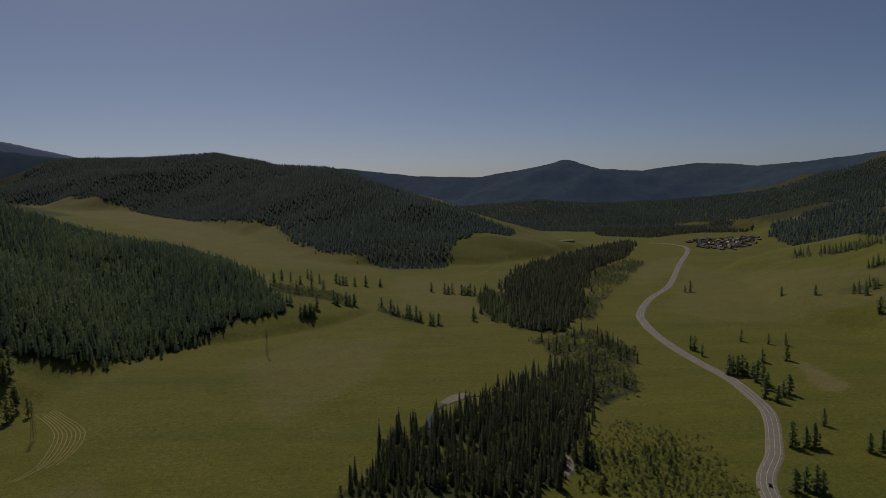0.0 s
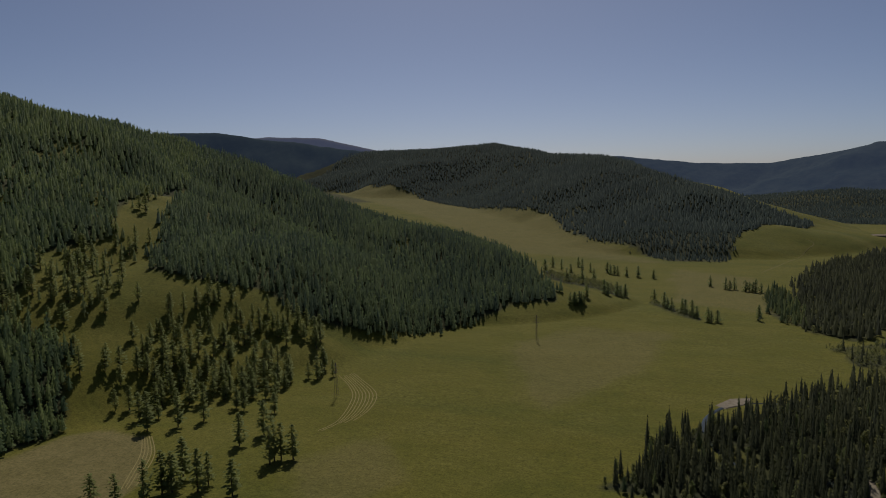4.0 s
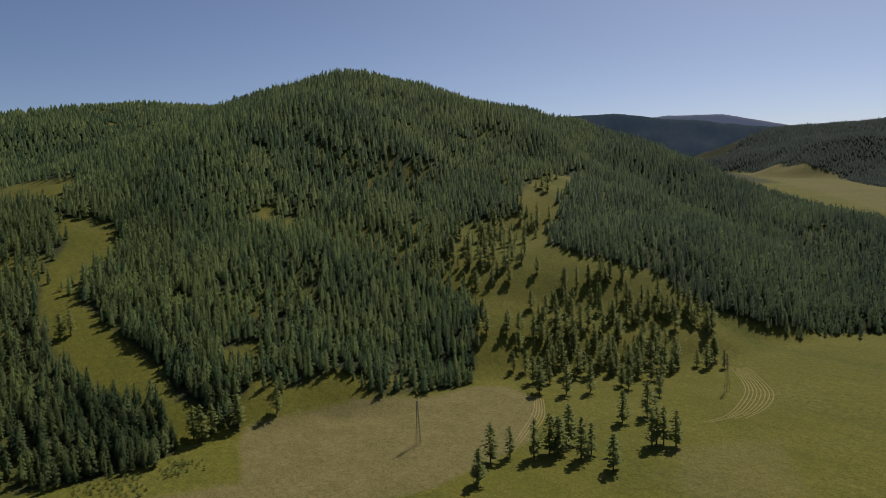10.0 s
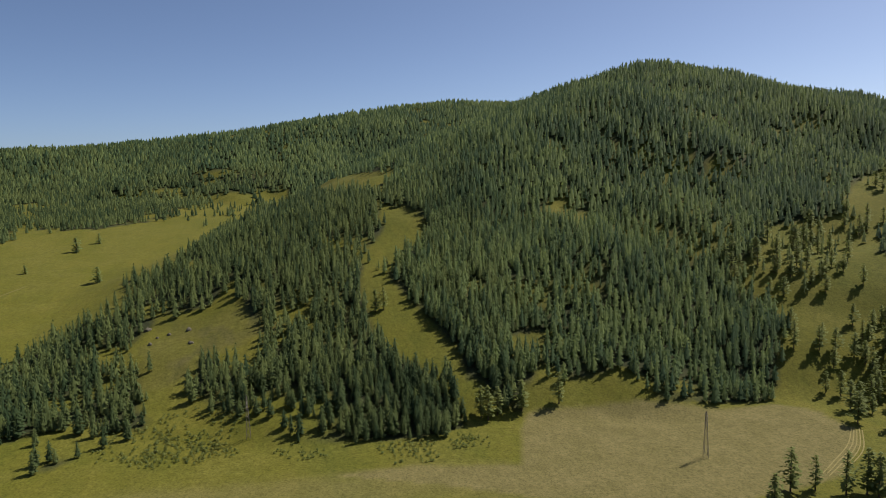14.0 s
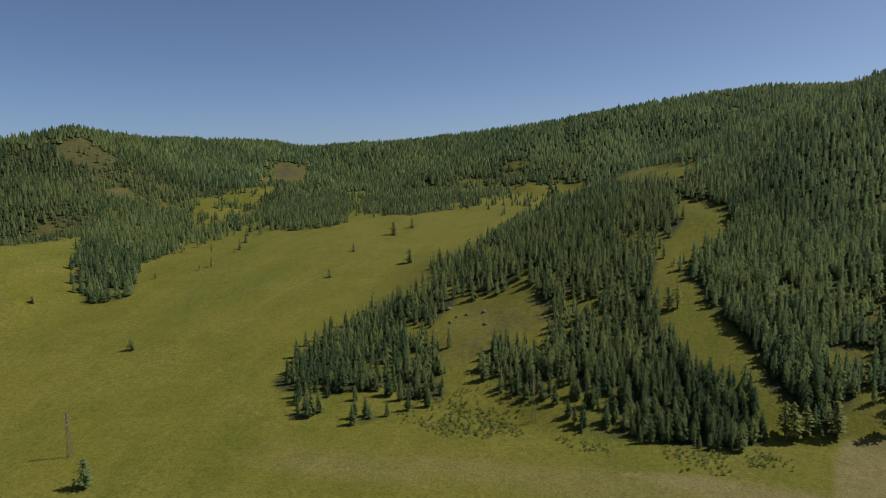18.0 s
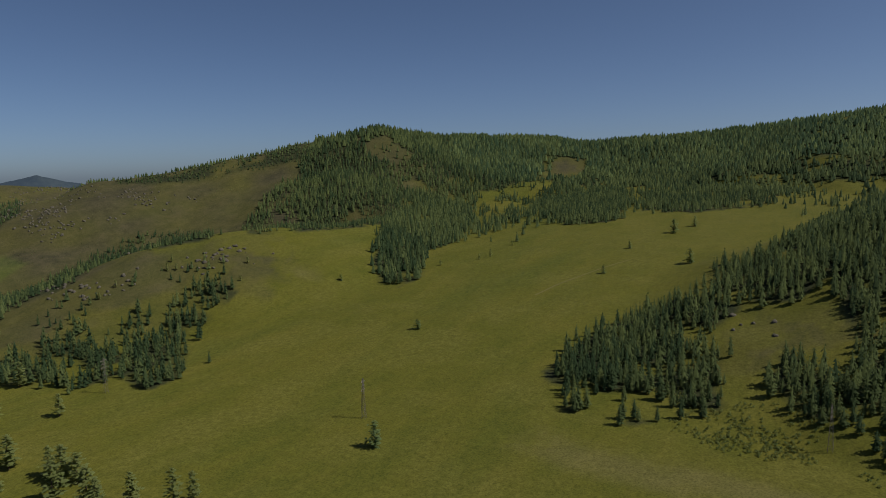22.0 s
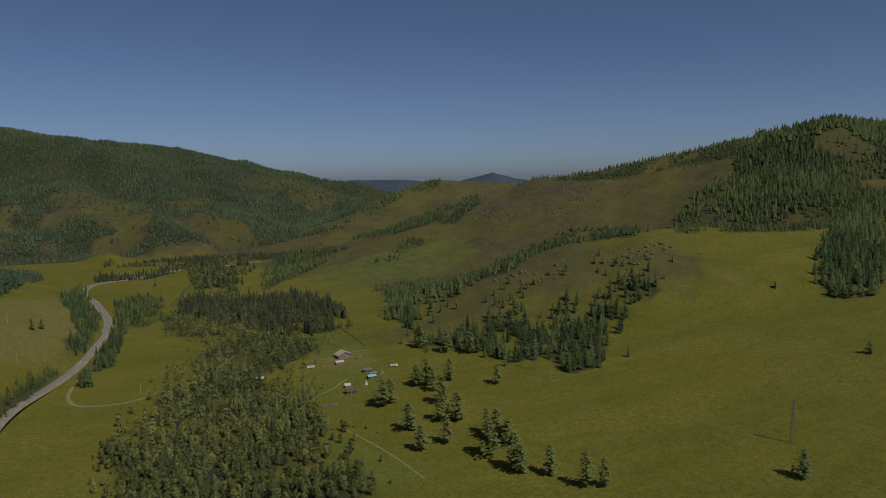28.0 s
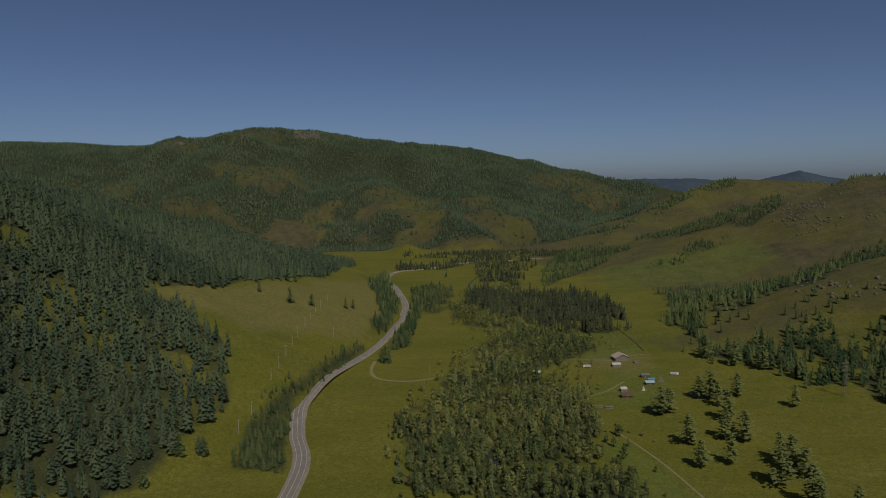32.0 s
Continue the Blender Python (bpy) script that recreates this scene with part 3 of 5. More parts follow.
FARM_LARCHES = [(-254.3, -707.6), (-291.0, -655.4), (-271.1, -550.6), (-271.4, -673.6), (-205.3, -583.5), (-213.3, -580.5), (-213.4, -562.9), (-238.5, -585.5), (-208.4, -529.1), (-193.2, -493.0), (-204.5, -486.6), (-163.7, -484.9), (-180.0, -448.6), (-158.1, -443.2), (-213.2, -451.7), (-213.0, -435.3), (-216.2, -424.5), (-196.6, -415.0), (-202.0, -387.7), (-203.7, -380.3), (-218.4, -369.9), (-229.5, -345.0), (-239.8, -340.8), (-169.5, -550.1), (-161.4, -544.9)]
MEADOW_PINES = [(-352.5, -296.8, 0.85), (-572.0, -418.8, 0.5), (-661.8, -604.4, 0.42), (-934.8, -237.3, 0.95), (-846.5, -322.7, 0.5), (-996.6, -339.6, 0.55), (-1137.1, -314.8, 1.05), (-1209.3, -300.2, 0.8)]
SLOPE_LARCHES = [(-436.1, -773.4), (-519.2, -762.9), (-528.3, -757.5), (-535.4, -775.5), (-596.1, -704.3), (-562.2, -678.5), (-367.4, -858.3), (-322.1, -843.9), (-297.0, -819.1), (-341.8, -809.1), (-460.3, -778.9), (-878.8, -507.8), (-859.9, -515.4), (-809.0, -549.3), (-962.7, -516.4)]
ROAD_PINES = [(353.7, 816.6), (378.6, 799.2), (395.2, 792.6), (334.3, 718.4), (362.5, 723.7), (280.3, 672.4), (285.9, 676.6), (288.5, 672.0), (292.8, 671.7), (295.8, 667.2), (299.4, 662.7), (296.1, 645.8), (296.1, 633.9), (293.7, 619.9), (280.9, 596.6), (286.0, 583.4), (298.4, 599.9), (306.5, 606.1), (247.7, 482.9), (257.3, 482.6), (263.3, 482.4), (293.1, 524.5), (280.4, 779.5), (282.6, 750.7), (282.9, 773.8), (212.8, 409.8), (220.9, 412.8), (224.5, 407.1), (228.2, 407.0), (296.7, 471.8), (305.3, 471.5), (419.7, 1198.5), (428.1, 1197.0), (529.3, 1078.4), (546.6, 1012.2), (550.4, 867.0)]
VALLEY_PINES = [(42.6, 995.3), (-194.6, 962.3), (-188.1, 961.2), (-183.0, 968.1), (-122.4, 1320.5), (-149.1, 1083.1), (-142.8, 1089.4), (176.4, -832.5), (198.6, -816.5), (236.2, -820.0), (142.5, -878.0), (135.4, -893.3), (229.1, -976.6), (235.6, -960.7), (174.8, -458.6), (187.8, -448.6), (198.3, -417.1), (247.7, -636.2), (76.6, -719.3), (81.2, -723.8), (67.6, -1118.2), (54.9, -1143.2), (42.5, -1062.4), (20.3, -1381.0)]
STREAM_PINES = [(-293.6, 1071.3), (-280.4, 1076.7), (-270.6, 1099.3), (-301.8, 1363.1), (-317.9, 1355.4), (-285.9, 1376.0), (-286.5, 1456.7), (-273.1, 1426.9), (-248.9, 1385.6), (-214.3, 1381.0), (-205.0, 1358.1), (-197.3, 1351.6), (-190.0, 1346.7), (-171.6, 1334.6), (-150.2, 1330.3), (-120.8, 1320.3), (-231.9, 1085.4), (-214.0, 1119.0), (-223.2, 1279.9), (-169.8, 1062.6), (-162.6, 1050.7), (-151.4, 1065.8), (-144.3, 1058.3), (-138.9, 1067.2), (-199.1, 953.1), (-193.7, 955.1), (-187.2, 958.2), (-185.4, 963.8), (-184.8, 998.4), (-99.5, 1094.6), (-80.7, 1040.7), (-74.7, 1024.6), (-68.7, 1013.7), (-53.5, 998.8), (-49.4, 992.6), (-39.9, 975.8), (-33.4, 964.6), (-19.2, 943.0), (-15.0, 937.6), (-7.7, 941.2), (-22.5, 1249.0), (1.7, 1222.1), (7.7, 1214.7), (14.7, 1221.1), (31.3, 1205.4), (37.2, 1204.6), (41.9, 1196.8), (45.8, 1196.2), (53.6, 1195.2), (41.4, 968.8)]
GROVES = [
    ('larches in the open wood', [(-539, 515), (-539, 551), (-533, 602), (-503, 637), (-474, 632), (-412, 658), (-362, 588), (-350, 523), (-353, 466), (-379, 468), (-416, 456), (-427, 411), (-472, 441)], 12.5, 0.95, 'larch', 0.72),
    ('larches in the open wood', [(-682, 510), (-707, 641), (-753, 729), (-802, 823), (-611, 607), (-556, 618), (-554, 535), (-440, 412), (-501, 412), (-546, 444), (-591, 438), (-626, 403)], 18, 0.95, 'larch', 0.5),
]
CARS = [(204.4, 419.0), (82.9, -817.9)]
LONG_SHED = (372.0, 2081.9)
TOWERS = [(-202.3, 779.1), (-317.3, 520.0), (-390.5, 258.3), (-484.2, -34.7), (-385.4, -334.0), (-319.4, -567.1)]
POLES = [(160.2, -581.0), (159.6, -605.4), (160.8, -637.0), (162.6, -670.0), (165.1, -706.2), (166.8, -749.2), (168.1, -782.9), (167.8, -811.4), (166.3, -835.8), (166.2, -883.8), (136.1, -751.7), (27.8, -674.5), (163.8, -500.0), (162.3, -529.0)]
ROAD = [(-205, -1650), (-46, -1626), (54, -1519), (126, -1467), (136, -1350), (107, -1222), (80, -1067), (78, -965), (87, -857), (98, -779), (109, -731), (125, -662), (132, -602), (134, -568), (123, -511), (106, -435), (110, -250), (135, -80), (160, 90), (180, 260), (195, 403), (231, 474), (261, 544), (270, 587), (275, 659), (268, 732), (265, 837), (273, 935), (288, 1006), (339, 1131), (420, 1281), (542, 1588), (699, 1979), (705, 2129), (659, 2208)]
TRACKS = {
    'lane': [(88, -724), (88, -690), (81, -664), (66, -653), (44, -650), (22, -659)],
    'farm_track': [(-145, -399), (-137, -447), (-128, -482), (-120, -507)],
    'yard_track': [(-98, -591), (-119, -600), (-134, -612), (-155, -639)],
    'valley_track': [(65, 1445), (111, 1591), (166, 1751), (189, 1809), (158, 1827)],
    'rut': [(-729, -361), (-792, -353), (-866, -336), (-929, -317)],
}
SWATHS = [
    ([(-358, 588), (-321, 548), (-302, 517), (-287, 467), (-292, 437)], [(-348, 601), (-300, 556), (-281, 530), (-272, 496), (-274, 463)], 8),
    ([(-412, 389), (-386, 362), (-365, 332), (-350, 310)], [(-403, 392), (-373, 365), (-353, 335), (-343, 317)], 5),
]
ROCKS = {
    'crag': [(-812, -2057), (-1005, -2149), (-797, -1550), (-724, -1357), (-675, -1361), (-658, -1464)],
    'crag2': [(-844, -1478), (-925, -1428), (-902, -1370), (-820, -1413)],
    'crag3': [(-562, -1222), (-448, -868), (-474, -775), (-457, -758), (-401, -823)],
    'crag4': [(-627, -730), (-593, -770), (-522, -758), (-554, -706)],
    'scree': [(-990, -2184), (-2050, -3867), (-804, -1373), (-661, -1384)],
    'scree2': [(-890, -1468), (-976, -1345), (-947, -1308), (-845, -1387)],
    'scree3': [(-710, -1241), (-509, -789), (-467, -750), (-455, -812)],
    'scree4': [(-588, -769), (-639, -717), (-606, -692), (-563, -739)],
    'rocks': [(-695, -146), (-672, -95), (-631, -82), (-632, -129)],
    'peak': [(905, -2882), (853, -3267), (795, -3134), (869, -2797)],
    'peak2': [(741, -3235), (637, -3241), (607, -3145), (719, -3136)],
    'peak3': [(1179, -2887), (1055, -2839), (1017, -2766), (1129, -2763)],
    'crag7': [(-746, -1567), (-731, -1415), (-870, -1400), (-1006, -1348), (-969, -1278), (-752, -1325), (-696, -1432)],
}
BUSHES = [
    [(-540, -99), (-533, -45), (-493, -35), (-473, -65), (-479, -97)],
    [(-472, -18), (-467, 18), (-446, 13), (-447, -14)],
    [(-467, 49), (-464, 93), (-430, 93), (-431, 56)],
    [(-550, -147), (-512, -98), (-500, -48), (-463, -39), (-457, -90), (-483, -132)],
    [(-468, 109), (-462, 132), (-440, 122), (-451, 98)],
    [(85, 407), (92, 478), (133, 548), (191, 497), (183, 402)],
]
RIVER = [(47, 619), (21, 613), (3, 600), (-13, 552), (4, 484), (42, 452), (82, 491), (85, 465), (76, 433), (55, 408), (-18, -402), (-26, -428), (-19, -474), (-2, -544), (-10, -622), (-43, -742), (-85, -855), (-59, -1008), (-23, -1263), (-89, -1504)]
BARS = [[(3, 594), (21, 612), (21, 625), (6, 619), (-4, 600)], [(81, 497), (89, 491), (86, 451), (79, 437), (78, 451)]]
VILLAGE = [(773, 2219), (869, 2323), (1091, 2382), (922, 2052), (789, 1924), (746, 1984)]
FENCES = [[(-201, -857), (-203, -806), (-203, -748)], [(-182, -729), (-201, -730)], [(-114, -718), (-136, -715), (-160, -711)], [(-193, -925), (-201, -857)]]
FARM = {'barn': (-170.5, -717.5), 'annex': (-160.2, -692.4), 'shed': (-178.5, -652.7), 'teal': (-176.4, -629.0), 'tent': (-165.9, -610.9), 'cabin': (-148.0, -610.5), 'log': (-146.5, -592.0), 'pile1': (-116.9, -566.8), 'pile2': (-124.7, -564.3), 'trailer': (-130.4, -690.2), 'hut': (-77.3, -668.7), 'truck': (-207.2, -655.1), 'aframe': (-188.9, -637.1), 'lumber': (-183.1, -703.3)}


# ---- the lie of the land ----
def lattice(ix, iy, seed):
    h = (ix * 374761393 + iy * 668265263 + seed * 1442695041) & 0x7FFFFFFF
    h = ((h ^ (h >> 13)) * 1274126177) & 0x7FFFFFFF
    return ((h ^ (h >> 16)) & 0xFFFF) / 65535.0


def relief(x, y, size, seed=0, octaves=3):
    """Smooth uneven ground between -1 and 1, the largest swells about size metres long."""
    out, amp, total = np.zeros_like(x), 1.0, 0.0
    for k in range(octaves):
        u, v = x / size + 17.3 * k, y / size - 9.1 * k
        iu, iv = np.floor(u).astype(np.int64), np.floor(v).astype(np.int64)
        fu, fv = u - iu, v - iv
        fu, fv = fu * fu * (3 - 2 * fu), fv * fv * (3 - 2 * fv)
        a = lattice(iu, iv, seed + k) * (1 - fu) + lattice(iu + 1, iv, seed + k) * fu
        b = lattice(iu, iv + 1, seed + k) * (1 - fu) + lattice(iu + 1, iv + 1, seed + k) * fu
        out += amp * (2 * (a * (1 - fv) + b * fv) - 1)
        total, amp, size = total + amp, amp * 0.5, size * 0.5
    return out / total


def smooth(a, b, x):
    u = np.clip((x - a) / (b - a), 0, 1)
    return u * u * (3 - 2 * u)


def tent(x, y, p, q, rough, power):
    """The flanks of one stretch of a crest, from p to q."""
    dx, dy = q[0] - p[0], q[1] - p[1]
    s = np.clip(((x - p[0]) * dx + (y - p[1]) * dy) / (dx * dx + dy * dy), 0, 1)
    d = np.hypot(x - p[0] - s * dx, y - p[1] - s * dy)
    zc, w = p[2] + s * (q[2] - p[2]), p[3] + s * (q[3] - p[3])
    d = d + rough * 0.17 * w * relief(x + 0.2 * d, y - 0.2 * d, 330, 5, 3) * smooth(0.05, 0.4, d / w)
    u = np.clip(np.sqrt((np.maximum(d, 0) / w) ** 2 + 0.006) - 0.0775, 0, 1)
    return zc * (1 - u) ** power + rough * 7 * relief(x, y, 170, 11, 3) * smooth(0, 0.3, 1 - u) * smooth(25, 90, zc) - 30 * smooth(0.84, 1.0, u)


def height(x, y):
    x, y = np.asarray(x, float), np.asarray(y, float)
    # the grassy side valleys that climb out of the main one
    z = np.zeros_like(x)
    for (ux, uy), start, slope, half, most in SIDE_VALLEYS:
        along, across = x * ux + y * uy, x * uy - y * ux
        climb = slope * np.logaddexp(0, (along - start) / 60) * 60
        z = z + most * np.tanh(climb / most) * np.exp(-(np.abs(across) / half) ** 4)
    far = np.hypot(x, y)
    out = z
    for crest, rough, power in HILLS:
        top = np.full(x.shape, -60.0)
        for p, q in zip(crest[:-1], crest[1:]):
            middle, reach = ((p[0] + q[0]) / 2, (p[1] + q[1]) / 2), math.hypot(q[0] - p[0], q[1] - p[1]) / 2 + 1.35 * max(p[3], q[3])
            near = np.hypot(x - middle[0], y - middle[1]) < reach
            if near.any():
                top[near] = np.maximum(top[near], tent(x[near], y[near], p, q, rough, power))
        gap = np.clip(0.5 + (top - out) / 24, 0, 1)
        out = out + gap * (top - out) + 6 * gap * (1 - gap)
    return out + 1.2 * relief(x, y, 90, 3, 3) * smooth(60, 400, far)


# ---- the ground: one sheet out to the horizon ----
def inside(x, y, edge):
    hit = np.zeros(x.shape, bool)
    for (ax, ay), (bx, by) in zip(edge, edge[1:] + edge[:1]):
        if ay != by:
            hit ^= ((ay > y) != (by > y)) & (x < (bx - ax) * (y - ay) / (by - ay) + ax)
    return hit


def field_mask(x, y, fields, ragged):
    wx, wy = x + ragged * relief(x, y, 40, 21, 2), y + ragged * relief(x, y, 40, 22, 2)
    out = np.zeros(x.shape)
    for edge in fields:
        soft = sum(inside(wx + ragged * a, wy + ragged * b, edge).astype(float) for a, b in ((0, 0), (0.7, 0.2), (-0.6, 0.4), (0.1, -0.8), (-0.3, -0.4)))
        out = np.maximum(out, soft / 5)
    return out


PATCHES = {"foot_g": 260, "far": 300, "hill_b": 160, "ridge_c": 150, "east": 110}


def fill(x, y, fullness, name=""):
    """How closely trees stand: full stands with glades between them."""
    if name == "foot_g":
        return 0.04 + 0.94 * smooth(0.42, 0.58, fullness + 0.8 * relief(x, y, PATCHES[name], 33, 4))
    return np.clip(fullness + (1.2 - fullness) * (1.6 * relief(x, y, PATCHES.get(name, 70), 33, 2) + 1.3 * relief(x, y, 26, 34, 2)), 0.02, 1)


def mesh_from(name, verts, faces, mat, normals=None, **layers):
    """A mesh from arrays: verts (n, 3), faces (m, 3 or 4); layers are values at the verts."""
    me = bpy.data.meshes.new(name)
    size = faces.shape[1]
    me.vertices.add(len(verts))
    me.vertices.foreach_set("co", np.ascontiguousarray(verts, np.float32).ravel())
    me.loops.add(faces.size)
    me.loops.foreach_set("vertex_index", np.ascontiguousarray(faces, np.int32).ravel())
    me.polygons.add(len(faces))
    me.polygons.foreach_set("loop_start", np.arange(0, faces.size, size, dtype=np.int32))
    me.materials.append(mat)
    for key, values in layers.items():
        if values.ndim == 2:
            me.attributes.new(key, "FLOAT_COLOR", "POINT").data.foreach_set("color", np.ascontiguousarray(values, np.float32).ravel())
        else:
            me.attributes.new(key, "FLOAT", "POINT").data.foreach_set("value", np.ascontiguousarray(values, np.float32))
    if normals is not None:
        me.attributes.new("custom_normal", "FLOAT_VECTOR", "POINT").data.foreach_set("vector", np.ascontiguousarray(normals, np.float32).ravel())
    me.update(calc_edges=True)
    return me


def crown_normals(v, f=None):
    """Soft crowns: every spray is lit partly by its own tilt and partly as a piece of a rounded crown."""
    r = np.hypot(v[:, 0], v[:, 1]) + 1e-6
    n = np.stack([0.34 * v[:, 0] / r, 0.34 * v[:, 1] / r, np.full(len(v), 0.9)], -1)
    if f is not None:
        g = np.cross(v[f[:, 1]] - v[f[:, 0]], v[f[:, 2]] - v[f[:, 0]])
        g /= np.linalg.norm(g, axis=1, keepdims=True) + 1e-9
        own = np.zeros_like(v)
        for k in range(3):
            own[f[:, k]] = g
        n = n + 0.65 * own
    return n / np.linalg.norm(n, axis=1, keepdims=True)


turns = np.radians(np.concatenate([np.arange(-42, 226, 0.32), np.arange(226, 318, 2.0)]))
rings = np.concatenate([[0.001, 60, 150, 250], np.geomspace(330, 4950, 265)])
TT, RR = np.meshgrid(turns, rings)
GX, GY = -np.sin(TT) * RR, np.cos(TT) * RR
GZ = height(GX, GY)
na, nr = len(turns), len(rings)
ia, ir = np.meshgrid(np.arange(na), np.arange(nr - 1))
ja = (ia + 1) % na
quads = np.stack([ir * na + ia, ir * na + ja, (ir + 1) * na + ja, (ir + 1) * na + ia], -1).reshape(-1, 4)[:, ::-1]
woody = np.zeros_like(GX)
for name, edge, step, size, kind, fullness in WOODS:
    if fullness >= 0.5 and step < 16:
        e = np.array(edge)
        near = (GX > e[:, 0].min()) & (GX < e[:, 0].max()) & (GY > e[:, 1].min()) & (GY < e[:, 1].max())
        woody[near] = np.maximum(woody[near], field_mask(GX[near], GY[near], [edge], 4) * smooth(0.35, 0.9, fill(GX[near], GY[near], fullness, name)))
dry_land = field_mask(GX, GY, DRY_FIELDS, 14)
woody = np.maximum(woody, 0.85 * smooth(2820, 2950, RR) * (1 - np.clip(2 * dry_land, 0, 1)))
for edge in CLEARINGS:
    woody[inside(GX, GY, edge)] *= 0.25
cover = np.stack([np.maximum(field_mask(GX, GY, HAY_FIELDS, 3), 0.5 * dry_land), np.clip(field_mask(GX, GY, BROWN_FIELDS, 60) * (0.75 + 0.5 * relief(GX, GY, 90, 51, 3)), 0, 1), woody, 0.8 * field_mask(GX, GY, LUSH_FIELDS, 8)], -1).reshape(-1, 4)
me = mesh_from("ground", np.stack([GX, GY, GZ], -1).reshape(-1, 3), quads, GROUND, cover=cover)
me.polygons.foreach_set("use_smooth", np.ones(len(quads), bool))
tagged(new("ground", me), "grassy valley floor and rounded hills with hay meadows", "ground", kind="structure")


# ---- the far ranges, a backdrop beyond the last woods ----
def distance_material(name, low, high, haze_glow):
    """Forested mountains many kilometres off, their blue haze painted on as emission."""
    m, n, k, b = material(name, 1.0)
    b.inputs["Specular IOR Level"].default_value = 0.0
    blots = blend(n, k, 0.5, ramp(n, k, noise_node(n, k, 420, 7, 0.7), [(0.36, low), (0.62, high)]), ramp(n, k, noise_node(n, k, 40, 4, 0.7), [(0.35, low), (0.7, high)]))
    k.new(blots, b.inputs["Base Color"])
    b.inputs["Emission Color"].default_value, b.inputs["Emission Strength"].default_value = (*haze_glow, 1), 1.0
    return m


def backdrop(crest, rough, mat):
    p = np.array(crest, float)
    turn = np.unwrap(np.arctan2(-p[:, 0], p[:, 1]))
    a, b = turn.min() - 0.12, turn.max() + 0.12
    t, r = np.meshgrid(np.arange(a, b, 0.0022), np.linspace(max(2900, np.hypot(p[:, 0], p[:, 1]).min() - 1300), 4960, 90))
    x, y = -np.sin(t) * r, np.cos(t) * r
    top = np.full(x.shape, -60.0)
    for u, v in zip(crest[:-1], crest[1:]):
        top = np.maximum(top, tent(x, y, (*u[:3], 0.62 * u[3]), (*v[:3], 0.62 * v[3]), rough, 1.2))
    top += (2.5 * relief(x, y, 22, 61, 2) + 9 * relief(x, y, 260, 62, 4)) * smooth(20, 120, top)
    n, m = x.shape
    i, j = np.meshgrid(np.arange(n - 1), np.arange(m - 1), indexing="ij")
    q = (i * m + j).ravel()
    faces = np.stack([q, q + m, q + m + 1, q + 1], -1)
    faces = faces[(top.ravel()[faces] > -12).any(1)]
    me = mesh_from("backdrop", np.stack([x, y, top], -1).reshape(-1, 3), faces, mat)
    me.polygons.foreach_set("use_smooth", np.ones(len(faces), bool))
    tagged(new("backdrop", me), "hazy blue forested mountains on the horizon", "mountains", kind="structure")


# last colour is the haze emitted; the pale range has haze in its base too
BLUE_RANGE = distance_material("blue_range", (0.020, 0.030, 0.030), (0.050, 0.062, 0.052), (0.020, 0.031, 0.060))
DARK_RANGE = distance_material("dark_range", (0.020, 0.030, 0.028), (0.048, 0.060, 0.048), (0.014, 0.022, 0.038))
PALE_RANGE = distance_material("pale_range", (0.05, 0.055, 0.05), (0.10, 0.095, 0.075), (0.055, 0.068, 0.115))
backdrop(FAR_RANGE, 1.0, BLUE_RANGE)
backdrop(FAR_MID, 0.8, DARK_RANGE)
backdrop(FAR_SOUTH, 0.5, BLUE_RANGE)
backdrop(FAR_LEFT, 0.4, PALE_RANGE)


# ---- trees ----
def conifer(rng, sprays, height_m, spread, bare=0.12, slim=0.7, core=0.5, size=1.0, stem=True, ragged=0.0):
    """Verts and triangles of one conifer: a tapered trunk, an inner mass and many uneven sprays of needles round it."""
    v, f = [], []

    def tri(*p):
        f.append((len(v), len(v) + 1, len(v) + 2))
        v.extend(p)

    r0 = height_m * 0.013
    for s in range(3 if stem else 0):
        a, b = 2.1 * s, 2.1 * (s + 1)
        tri((r0 * math.cos(a), r0 * math.sin(a), -1.5), (r0 * math.cos(b), r0 * math.sin(b), -1.5), (0, 0, height_m * 0.97))
    if core:
        turn = rng.random() * 6
        for s in range(5):
            a, b = turn + 1.2566 * s, turn + 1.2566 * (s + 1)
            wide = core * spread
            tri((wide * math.cos(a), wide * math.sin(a), height_m * (bare + 0.05)), (wide * math.cos(b), wide * math.sin(b), height_m * (bare + 0.05)), (0, 0, height_m * 0.98))
    for k in range(sprays):
        u = 1 - ((k + rng.random()) / sprays) ** 0.62
        a = 2.39996 * k + rng.uniform(-0.4, 0.4)
        z = height_m * (bare + (0.99 - bare) * u)
        far = spread * ((1 - u) ** slim * 0.96 + 0.05) * (0.6 + 0.4 * min(1, u * 7)) * rng.uniform(0.72 - 0.4 * ragged, 1.15 + 0.15 * ragged)
        if ragged and rng.random() < 0.16:
            continue
        near = far * rng.uniform(0.15, 0.4)
        half = size * (0.24 * spread * (1 - 0.55 * u) * rng.uniform(0.8, 1.35) + 0.12)
        ca, sa = math.cos(a), math.sin(a)
        droop = rng.uniform(0.05, 0.5) * (far - near)
        m = near + 0.6 * (far - near)
        top = (near * ca, near * sa, z + size * rng.uniform(0.035, 0.07) * height_m)
        tip = (far * ca, far * sa, z - droop)
        tri(top, (m * ca - half * sa, m * sa + half * ca, z - droop * 0.7 - rng.uniform(0, 0.5)), tip)
        tri(top, tip, (m * ca + half * sa, m * sa - half * ca, z - droop * 0.7 - rng.uniform(0, 0.5)))
    return np.array(v), np.array(f)


